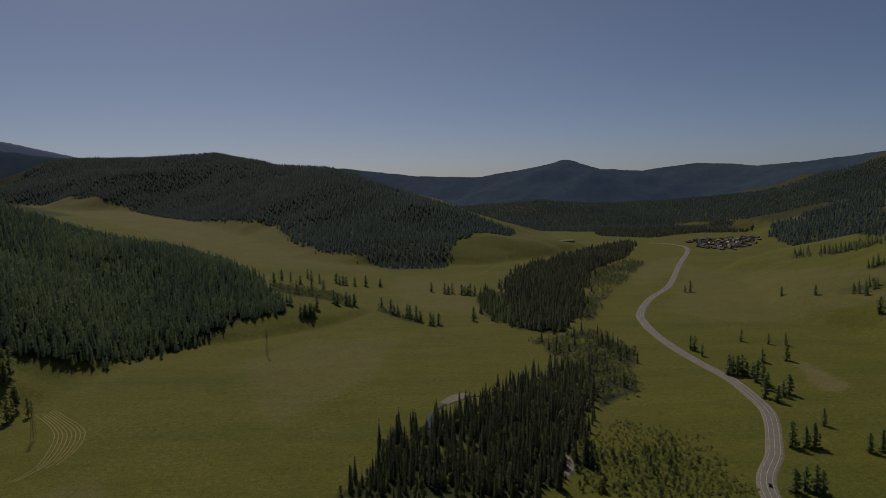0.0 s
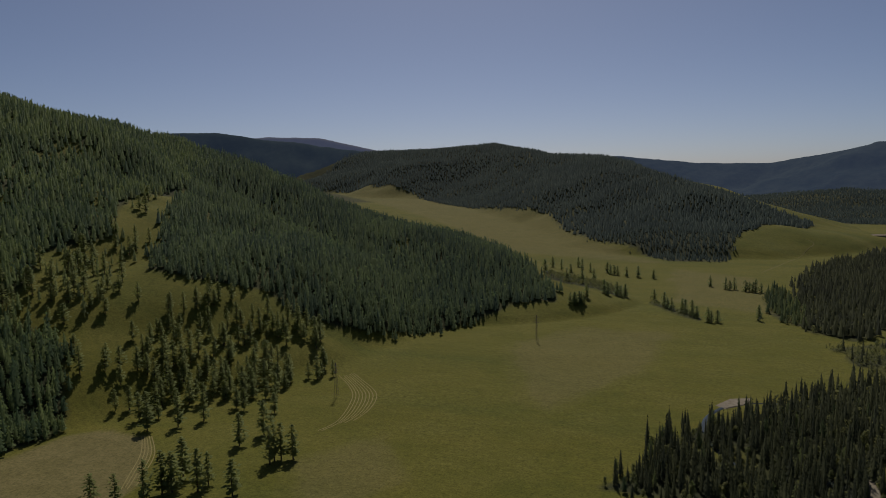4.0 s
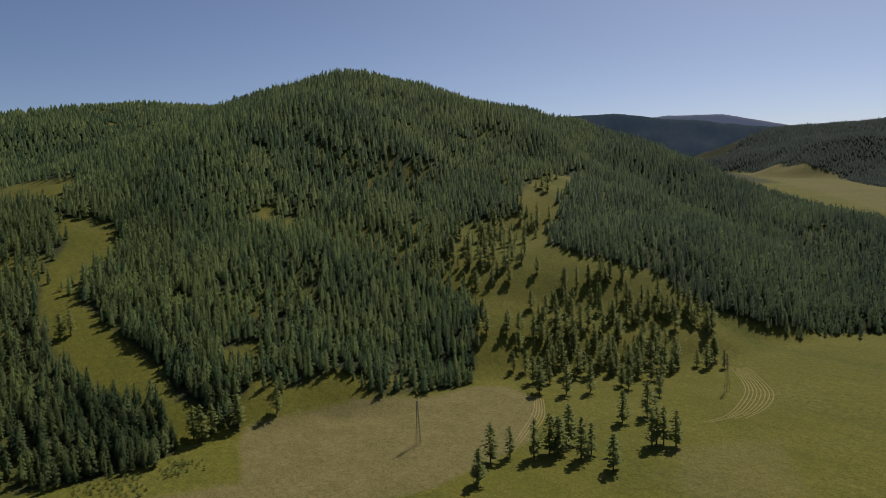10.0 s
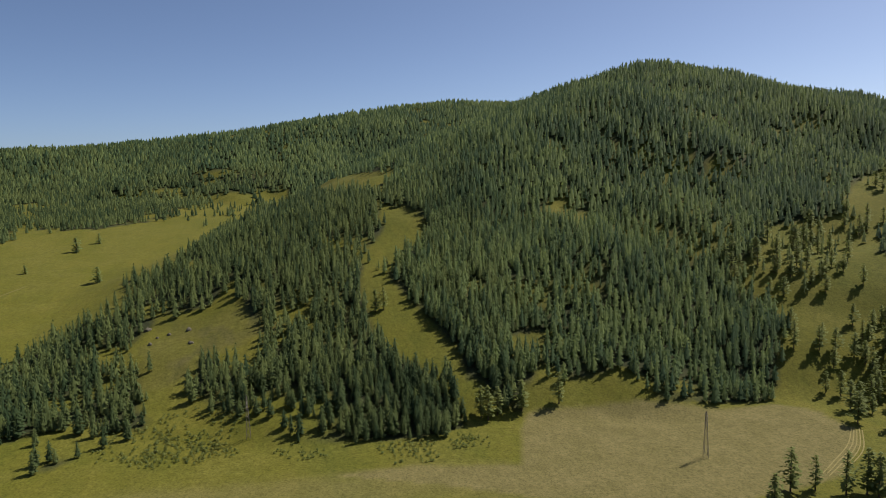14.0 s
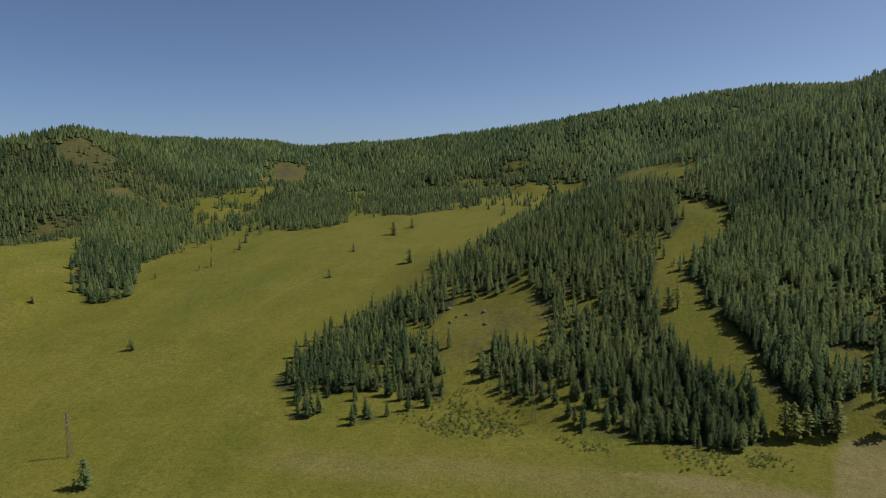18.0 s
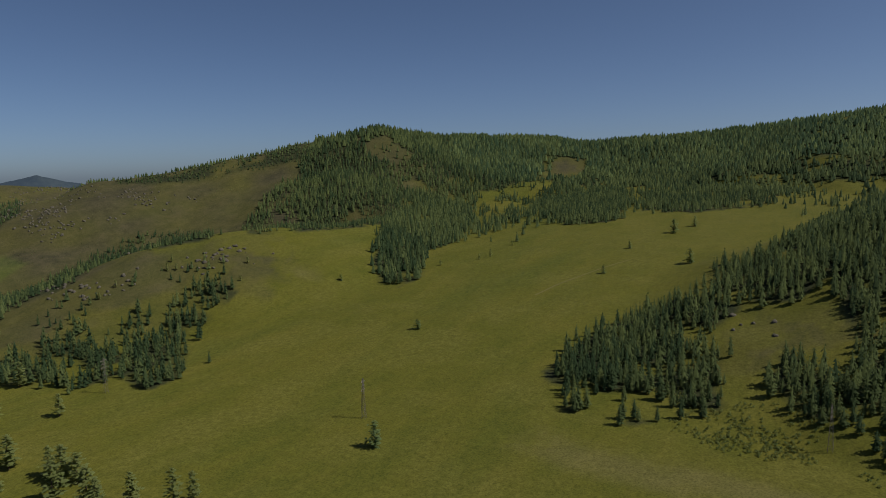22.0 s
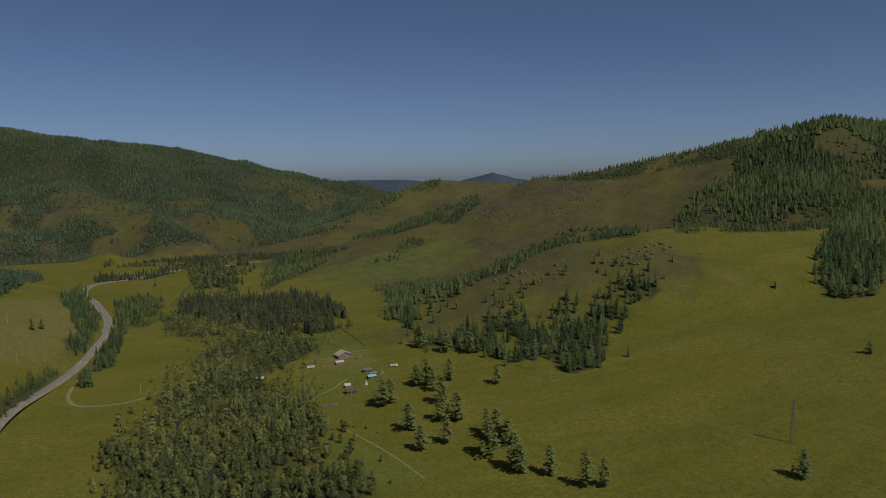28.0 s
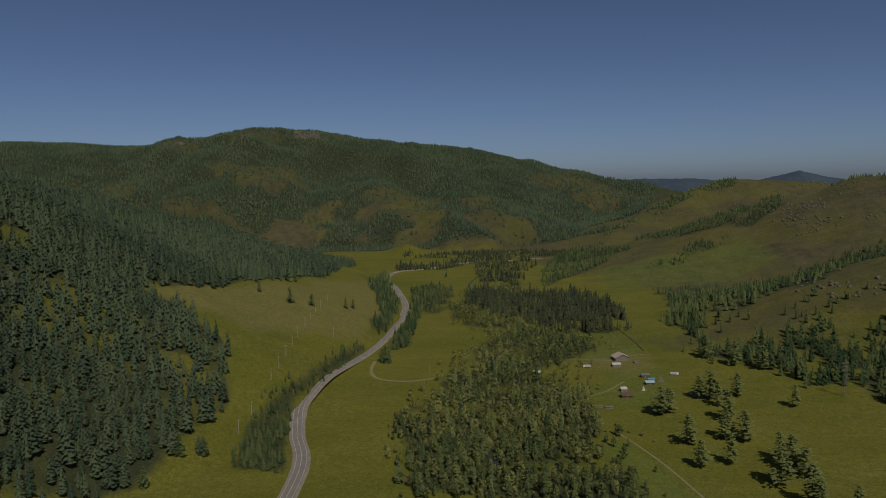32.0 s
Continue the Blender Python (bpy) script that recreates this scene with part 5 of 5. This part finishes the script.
plant(LONE_LARCHES, "larch", "larches below the wood", 1.0, 1.35, 1)
plant(FARM_LARCHES, "larch", "larches above the farm", 0.85, 1.2, 2, 1.35)
for k, (x, y, tall) in enumerate(MEADOW_PINES):
    plant([(x, y)], "pine", "conifers dotted over the open meadow", tall * 0.96, tall * 1.04, 70 + k, 1.4)
plant(SLOPE_LARCHES, "larch", "larches on the stony slope", 0.35, 0.65, 3)
plant(ROAD_PINES, "pine", "conifers beside the road", 0.6, 1.0, 4)
plant(STREAM_PINES, "pine", "conifers along the stream", 0.75, 1.05, 6)
plant(VALLEY_PINES, "pine", "conifers on the valley meadow", 0.55, 0.9, 5)
for seed, (name, edge, step, size, kind, fullness) in enumerate(GROVES):
    x, y, g = scatter(edge, step, fullness, 300 + seed)
    plant([(round(float(a), 1), round(float(b), 1)) for a, b in zip(x, y)], kind, name, 0.8 * size, 1.25 * size, 20 + seed)

# ---- low bushes and rocks ----
NEEDLES["bush"] = needle_material("bush_leaves", (0.065, 0.088, 0.030), (0.13, 0.145, 0.046))
BUSH = [facing(leafy(rng, 5, 7, 2.2, 1.5)) for _ in range(4)]
for seed, edge in enumerate(BUSHES):
    x, y, g = scatter(edge, 3.3, 0.7, 500 + seed)
    forest(x, y, g, "bush", 0.75, BUSH, "bushes", "low green juniper and willow bushes on the grass")


def boulder(seed):
    bm = bmesh.new()
    bmesh.ops.create_icosphere(bm, subdivisions=2, radius=1.0)
    for v in bm.verts:
        n = noise.noise(v.co * 1.3 + Vector((seed * 7.1, 0, 0))) + 0.5 * noise.noise(v.co * 3.1 + Vector((0, seed * 3.3, 0)))
        v.co *= 1 + 0.55 * n
        v.co.z *= 1.15
    bm.verts.index_update()
    bmesh.ops.triangulate(bm, faces=bm.faces)
    out = np.array([v.co[:] for v in bm.verts]), np.array([[v.index for v in f.verts] for f in bm.faces])
    bm.free()
    return out


NEEDLES["rock"] = ROCK
BOULDERS = [boulder(s) for s in range(5)]
for seed, (name, edge) in enumerate(ROCKS.items()):
    high = name.startswith("peak")
    x, y, g = scatter(edge, 12 if high else 8, 0.6 if high else 0.35, 600 + seed)
    i = g.random(len(x)) < (0.8 if high else 0.45)
    forest(x[i], y[i], g, "rock", 8.0 if high else 2.1, BOULDERS, "rock_outcrop", "weathered brown rock outcrop on the grassy slope", False)


# ---- power lines ----
def rod(bm, p, q, w):
    p, q = Vector(p), Vector(q)
    d = (q - p).normalized()
    a = d.orthogonal().normalized() * w
    b = d.cross(a)
    ends = [[bm.verts.new(o + a * c + b * s) for c, s in ((1, 1), (-1, 1), (-1, -1), (1, -1))] for o in (p, q)]
    for k in range(4):
        bm.faces.new((ends[0][k], ends[0][(k + 1) % 4], ends[1][(k + 1) % 4], ends[1][k]))
    bm.faces.new(ends[0][::-1])
    bm.faces.new(ends[1])


def lattice_tower(tall=31.0):
    tower = new("lattice_tower")

    def half(z):
        return 1.25 * (1 - z / tall) + 0.28

    stops = [0, 5, 9.5, 13.5, 17, 20, 22.5, 25, 27, 29, tall]
    for sx, sy in ((1, 1), (-1, 1), (-1, -1), (1, -1)):
        bm = bmesh.new()
        rod(bm, (sx * half(-1), sy * half(-1), -1), (sx * half(tall), sy * half(tall), tall), 0.075)
        part("leg", bm, STEEL, tower)
    for lo, hi in zip(stops[:-1], stops[1:]):
        for k in range(4):
            c = [(1, 1), (-1, 1), (-1, -1), (1, -1)]
            for (ax, ay), (bx, by) in ((c[k], c[(k + 1) % 4]), (c[(k + 1) % 4], c[k])):
                bm = bmesh.new()
                rod(bm, (ax * half(lo), ay * half(lo), lo), (bx * half(hi), by * half(hi), hi), 0.035)
                part("brace", bm, STEEL, tower)
    for z, far in ((22.5, 3.4), (25.5, 2.6), (28.5, 3.4)):
        bm = bmesh.new()
        for s in (-1, 1):
            rod(bm, (0, 0.4, z), (s * far, 0, z), 0.07)
            rod(bm, (0, -0.4, z), (s * far, 0, z), 0.07)
            rod(bm, (0, 0, z + 1.1), (s * far, 0, z), 0.055)
            rod(bm, (s * far, 0, z), (s * far, 0, z - 1.2), 0.09)
        part("crossarm", bm, STEEL, tower)
    return tagged(tower, "tall slim grey steel lattice tower standing in the meadow", "power tower", "power line across the meadow")


def line_turn(p, k):
    a, b = p[max(k - 1, 0)], p[min(k + 1, len(p) - 1)]
    return math.degrees(math.atan2(b[1] - a[1], b[0] - a[0])) + 90


tower = None
for k, (x, y) in enumerate(TOWERS):
    m = pose(x, y, float(height(np.array([x]), np.array([y]))[0]), 0, 0, line_turn(TOWERS, k))
    if tower is None:
        tower = lattice_tower()
        tower.matrix_basis = m
    else:
        copy_thing(tower, m)


def utility_pole():
    pole = new("utility_pole")
    bm = bmesh.new()
    rod(bm, (0, 0, -1), (0, 0, 10.5), 0.08)
    part("post", bm, CONCRETE, pole)
    bm = bmesh.new()
    rod(bm, (2.2, 0, -0.6), (0.1, 0, 7.6), 0.08)
    part("strut", bm, CONCRETE, pole)
    bm = bmesh.new()
    rod(bm, (0, -1.1, 9.6), (0, 1.1, 9.6), 0.08)
    part("crossarm", bm, PLANKS, pole)
    for y in (-0.95, 0, 0.95):
        bm = bmesh.new()
        rod(bm, (0, y, 9.65), (0, y, 10.0), 0.06)
        part("insulator", bm, CANVAS, pole)
    return tagged(pole, "pale concrete power pole with a strut on the meadow", "utility pole", "poles along the road")


pole = None
for k, (x, y) in enumerate(POLES):
    m = pose(x, y, float(height(np.array([x]), np.array([y]))[0]), 0, 0, line_turn(POLES[:10], min(k, 9)) + 90)
    if pole is None:
        pole = utility_pole()
        pole.matrix_basis = m
    else:
        copy_thing(pole, m)


# ---- buildings ----
def slab(bm, x0, x1, y0, y1, z0, z1):
    v = [bm.verts.new((x, y, z)) for z in (z0, z1) for x, y in ((x0, y0), (x1, y0), (x1, y1), (x0, y1))]
    for f in ((3, 2, 1, 0), (4, 5, 6, 7), (0, 1, 5, 4), (1, 2, 6, 5), (2, 3, 7, 6), (3, 0, 4, 7)):
        bm.faces.new([v[i] for i in f])


def box(x0, x1, y0, y1, z0, z1):
    bm = bmesh.new()
    slab(bm, x0, x1, y0, y1, z0, z1)
    return bm


def house(name, w, d, wall, ridge, wall_mat, roof_mat, label, category, group="", windows=2, chimney=False, over=0.5):
    """A gabled building, its ridge along x: walls with gables, two roof slopes, door, windows."""
    ob = new(name)
    bm = bmesh.new()
    prof = [(-d / 2, -0.6), (d / 2, -0.6), (d / 2, wall), (0, wall + ridge), (-d / 2, wall)]
    ends = [[bm.verts.new((x, y, z)) for y, z in prof] for x in (-w / 2, w / 2)]
    for i in range(5):
        bm.faces.new((ends[0][i], ends[0][(i + 1) % 5], ends[1][(i + 1) % 5], ends[1][i]))
    bm.faces.new(ends[0][::-1])
    bm.faces.new(ends[1])
    bmesh.ops.recalc_face_normals(bm, faces=bm.faces)
    part("wall", bm, wall_mat, ob)
    slope = ridge / (d / 2)
    for s in (-1, 1):
        bm = bmesh.new()
        low = (s * (d / 2 + over), wall - slope * over)
        top = (0.0, wall + ridge)
        v = [bm.verts.new((x, y, z + up)) for x in (-w / 2 - over, w / 2 + over) for y, z, up in ((*low, 0.06), (*top, 0.06), (*top, 0.24), (*low, 0.24))]
        for i in range(4):
            bm.faces.new((v[i], v[(i + 1) % 4], v[4 + (i + 1) % 4], v[4 + i]))
        bm.faces.new(v[:4][::-1])
        bm.faces.new(v[4:])
        bmesh.ops.recalc_face_normals(bm, faces=bm.faces)
        part("roof_slope", bm, roof_mat, ob)
    part("door", box(-0.5, 0.5, d / 2, d / 2 + 0.08, 0, 2.0), PLANKS, ob)
    for i in range(windows):
        x = (i - (windows - 1) / 2) * w / (windows + 0.6) + (0.9 if windows == 1 else 0)
        frame_ob = part("window", box(x - 0.55, x + 0.55, -d / 2 - 0.07, -d / 2, 0.9, 2.0), CANVAS, ob, "white window frame")
        part("pane", box(x - 0.42, x + 0.42, -d / 2 - 0.1, -d / 2 - 0.03, 1.03, 1.87), PANE, frame_ob)
    if chimney:
        part("chimney", box(w * 0.18, w * 0.18 + 0.6, -0.3, 0.3, wall + ridge * 0.4, wall + ridge + 1.0), RUST_ROOF, ob)
    return tagged(ob, label, category, group)


def set_down(ob, key, turn):
    x, y = FARM[key]
    ob.matrix_basis = pose(x, y, float(height(np.array([x]), np.array([y]))[0]), 0, 0, turn)
    return ob


set_down(house("barn", 12, 15, 3.2, 3.4, PLANKS, SHINGLE, "large grey plank barn with a pale sheet roof", "barn", windows=2, over=0.9), "barn", 98)
set_down(house("barn_annex", 8, 5, 2.4, 1.2, PLANKS, CANVAS, "low annex with a whitish roof in front of the barn", "shed", windows=1), "annex", 4)
set_down(house("shed", 7.5, 4.5, 2.4, 1.1, LOGS, GREY_ROOF, "dark log shed with a grey sheet roof", "shed", windows=1), "shed", 2)
set_down(house("blue_roofed_shed", 7.5, 5, 2.4, 1.2, LOGS, BLUE_ROOF, "dark shed with a pale blue sheet roof", "shed", windows=1), "teal", 0)
teal = house("canopy", 6, 3, 2.2, 0.7, PLANKS, TEAL_ROOF, "low shelter with a teal roof between two sheds", "shelter", windows=0)
teal.matrix_basis = pose(FARM["teal"][0] - 4, FARM["teal"][1] - 10, float(height(np.array([FARM["teal"][0]]), np.array([FARM["teal"][1]]))[0]), 0, 0, 5)
set_down(house("cabin", 5, 4.5, 2.5, 1.4, PLANKS, CANVAS, "small cabin with a white roof beside a log house", "cabin", windows=1), "cabin", 0)
set_down(house("log_house", 9, 7, 2.4, 1.8, LOGS, RUST_ROOF, "brown log house with a rusty sheet roof", "house", windows=2, chimney=True), "log", -4)
set_down(house("hut", 6, 4.5, 2.3, 1.4, PLANKS, CANVAS, "small hut with a white roof at the wood's edge", "hut", windows=1), "hut", 10)
set_down(house("a_frame_hut", 4.5, 4.5, 0.4, 3.4, PLANKS, SHINGLE, "steep pale A-frame hut on the grass", "hut", windows=0, over=0.2), "aframe", 80)


def canvas_tent():
    ob = new("tent")
    bm = bmesh.new()
    bmesh.ops.create_cone(bm, cap_ends=True, segments=9, radius1=1.9, radius2=0.12, depth=4.2, matrix=Matrix.Translation((0, 0, 2.0)))
    part("canvas", bm, CANVAS, ob)
    bm = bmesh.new()
    for s in range(4):
        rod(bm, (0, 0, 3.8), (0.35 * math.cos(1.6 * s), 0.35 * math.sin(1.6 * s), 4.7), 0.05)
    part("poles", bm, PLANKS, ob)
    return tagged(ob, "white conical canvas tent on the grass", "tent")


set_down(canvas_tent(), "tent", 0)


def log_pile(n):
    ob = new("log_pile")
    r = random.Random(n)
    for row in range(3):
        for k in range(5 - row):
            bm = bmesh.new()
            bmesh.ops.create_cone(bm, cap_ends=True, segments=7, radius1=0.34, radius2=0.3, depth=r.uniform(6.2, 7.4), matrix=Matrix.Translation((r.uniform(-0.3, 0.3), (k - 2 + row * 0.5) * 0.66, 0.3 + 0.56 * row)) @ Matrix.Rotation(radians(90), 4, "Y"))
            part("log", bm, LOGS if k % 2 else PLANKS, ob)
    return tagged(ob, "stack of weathered brown logs on the grass", "log pile", "log piles of the farm")


for key, turn in (("pile1", 8), ("pile2", 2), ("lumber", 35)):
    set_down(log_pile(len(key)), key, turn)


def wheel(parent, x, y, r):
    bm = bmesh.new()
    bmesh.ops.create_cone(bm, cap_ends=True, segments=14, radius1=r, radius2=r, depth=0.24, matrix=Matrix.Translation((x, y, r)) @ Matrix.Rotation(radians(90), 4, "X"))
    tyre = part("wheel", bm, RUBBER, parent, "black tyre")
    bm = bmesh.new()
    bmesh.ops.create_cone(bm, cap_ends=True, segments=10, radius1=r * 0.55, radius2=r * 0.5, depth=0.27, matrix=Matrix.Translation((x, y, r)) @ Matrix.Rotation(radians(90), 4, "X"))
    part("rim", bm, STEEL, tyre)


def car(paint, label):
    ob = new("car")
    side = [(-2.15, 0.35), (2.15, 0.35), (2.2, 0.7), (1.25, 0.92), (-2.1, 0.95), (-2.2, 0.7)]
    cabin = [(-1.75, 0.93), (1.15, 0.9), (0.45, 1.45), (-1.2, 1.48)]
    for name, prof, half, mat in (("body", side, 0.88, paint), ("glasshouse", cabin, 0.74, PANE), ("roof", [(-1.25, 1.47), (0.5, 1.44), (0.35, 1.52), (-1.1, 1.54)], 0.7, paint)):
        bm = bmesh.new()
        ends = [[bm.verts.new((x, y, z)) for x, z in prof] for y in (-half, half)]
        for i in range(len(prof)):
            j = (i + 1) % len(prof)
            bm.faces.new((ends[0][i], ends[0][j], ends[1][j], ends[1][i]))
        bm.faces.new(ends[0])
        bm.faces.new(ends[1][::-1])
        bmesh.ops.recalc_face_normals(bm, faces=bm.faces)
        bmesh.ops.bevel(bm, geom=bm.edges[:], offset=0.05, segments=2, affect="EDGES")
        part(name, bm, mat, ob)
    for x in (-1.35, 1.35):
        for y in (-0.8, 0.8):
            wheel(ob, x, y, 0.33)
    for y in (-0.6, 0.6):
        part("headlight", box(2.14, 2.22, y - 0.18, y + 0.18, 0.6, 0.76), CANVAS, ob)
    return tagged(ob, label, "car")


def on_road(ob, x, y, lane, flip):
    k = int(np.argmin(np.hypot(ROAD_LINE[:, 0] - x, ROAD_LINE[:, 1] - y)))
    side = sideways(ROAD_LINE)[k]
    t = ROAD_LINE[k + 1] - ROAD_LINE[k - 1]
    px, py = ROAD_LINE[k] + side * lane
    ob.matrix_basis = pose(px, py, float(ROAD_Z[k]) + 0.01, 0, 0, math.degrees(math.atan2(t[1], t[0])) + flip)


on_road(car(DARK_PAINT, "dark car driving on the asphalt road"), CARS[0][0], CARS[0][1], -1.8, 0)
on_road(car(WHITE_PAINT, "white car driving on the asphalt road"), CARS[1][0], CARS[1][1], 1.8, 180)


def truck(label):
    ob = new("truck")
    part("cab", box(2.0, 3.8, -1.0, 1.0, 0.6, 2.5), WHITE_PAINT, ob)
    part("windscreen", box(3.78, 3.84, -0.85, 0.85, 1.6, 2.3), PANE, ob)
    part("cargo_box", box(-3.8, 1.85, -1.1, 1.1, 0.8, 2.7), CANVAS, ob, "white cargo box")
    for x in (-2.6, 2.9):
        for y in (-0.95, 0.95):
            wheel(ob, x, y, 0.45)
    return tagged(ob, label, "truck")


set_down(truck("white box truck parked on the grass"), "truck", 170)
set_down(truck("long white trailer truck parked beside the fence"), "trailer", 5)


def fence(points):
    ob = new("fence")
    line = curve_through(points, 3)
    z = levels(line, 1)
    post_mesh = None
    for (x, y), h in zip(line, z):
        if post_mesh is None:
            bm = bmesh.new()
            rod(bm, (0, 0, -0.4), (0, 0, 1.4), 0.11)
            post_mesh = part("post", bm, PLANKS, ob)
            post_mesh.matrix_basis = pose(x, y, h)
            continue
        p = part("post", post_mesh.data, PLANKS, ob)
        p.matrix_basis = pose(x, y, h)
    for up in (0.45, 0.8, 1.15):
        part("rail", strip("rail", line, z, [(-0.06, up - 0.09), (-0.05, up + 0.09), (0.05, up + 0.09), (0.06, up - 0.09)], PLANKS), PLANKS, ob)
    return tagged(ob, "grey wooden post-and-rail fence round the farm paddock", "fence", "farm fences")


for points in FENCES:
    fence(points)

# ---- the village ----
kinds = [
    house("village_house", 11, 8, 3.0, 2.6, LOGS, GREY_ROOF, "dark log house with a grey roof in the village", "house", "houses of the village", 2, True),
    house("village_house", 10, 8, 2.8, 2.4, PLANKS, SHINGLE, "plank house with a pale roof in the village", "house", "houses of the village", 2, True),
    house("village_house", 12, 8, 2.8, 2.6, LOGS, RUST_ROOF, "log house with a rusty brown roof in the village", "house", "houses of the village", 3, True),
    house("village_house", 9, 7, 2.6, 2.0, CANVAS, BLUE_ROOF, "white house with a pale blue roof in the village", "house", "houses of the village", 2, False),
]
vx, vy, vg = scatter(VILLAGE, 19, 0.8, 77)
vz = height(vx, vy)
for k, (x, y, z) in enumerate(zip(vx, vy, vz)):
    m = pose(x, y, float(z), 0, 0, float(vg.choice([20, 110])) + float(vg.uniform(-9, 9)))
    if k < 4:
        kinds[k].matrix_basis = m
    else:
        copy_thing(kinds[int(vg.choice(4, p=[0.46, 0.06, 0.43, 0.05]))], m)
long_shed = house("long_shed", 46, 11, 3.5, 2.5, PLANKS, SHINGLE, "long farm shed with a pale roof on the far meadow", "barn", windows=6)
lx, ly = LONG_SHED
long_shed.matrix_basis = pose(lx, ly, float(height(np.array([lx]), np.array([ly]))[0]), 0, 0, 12)
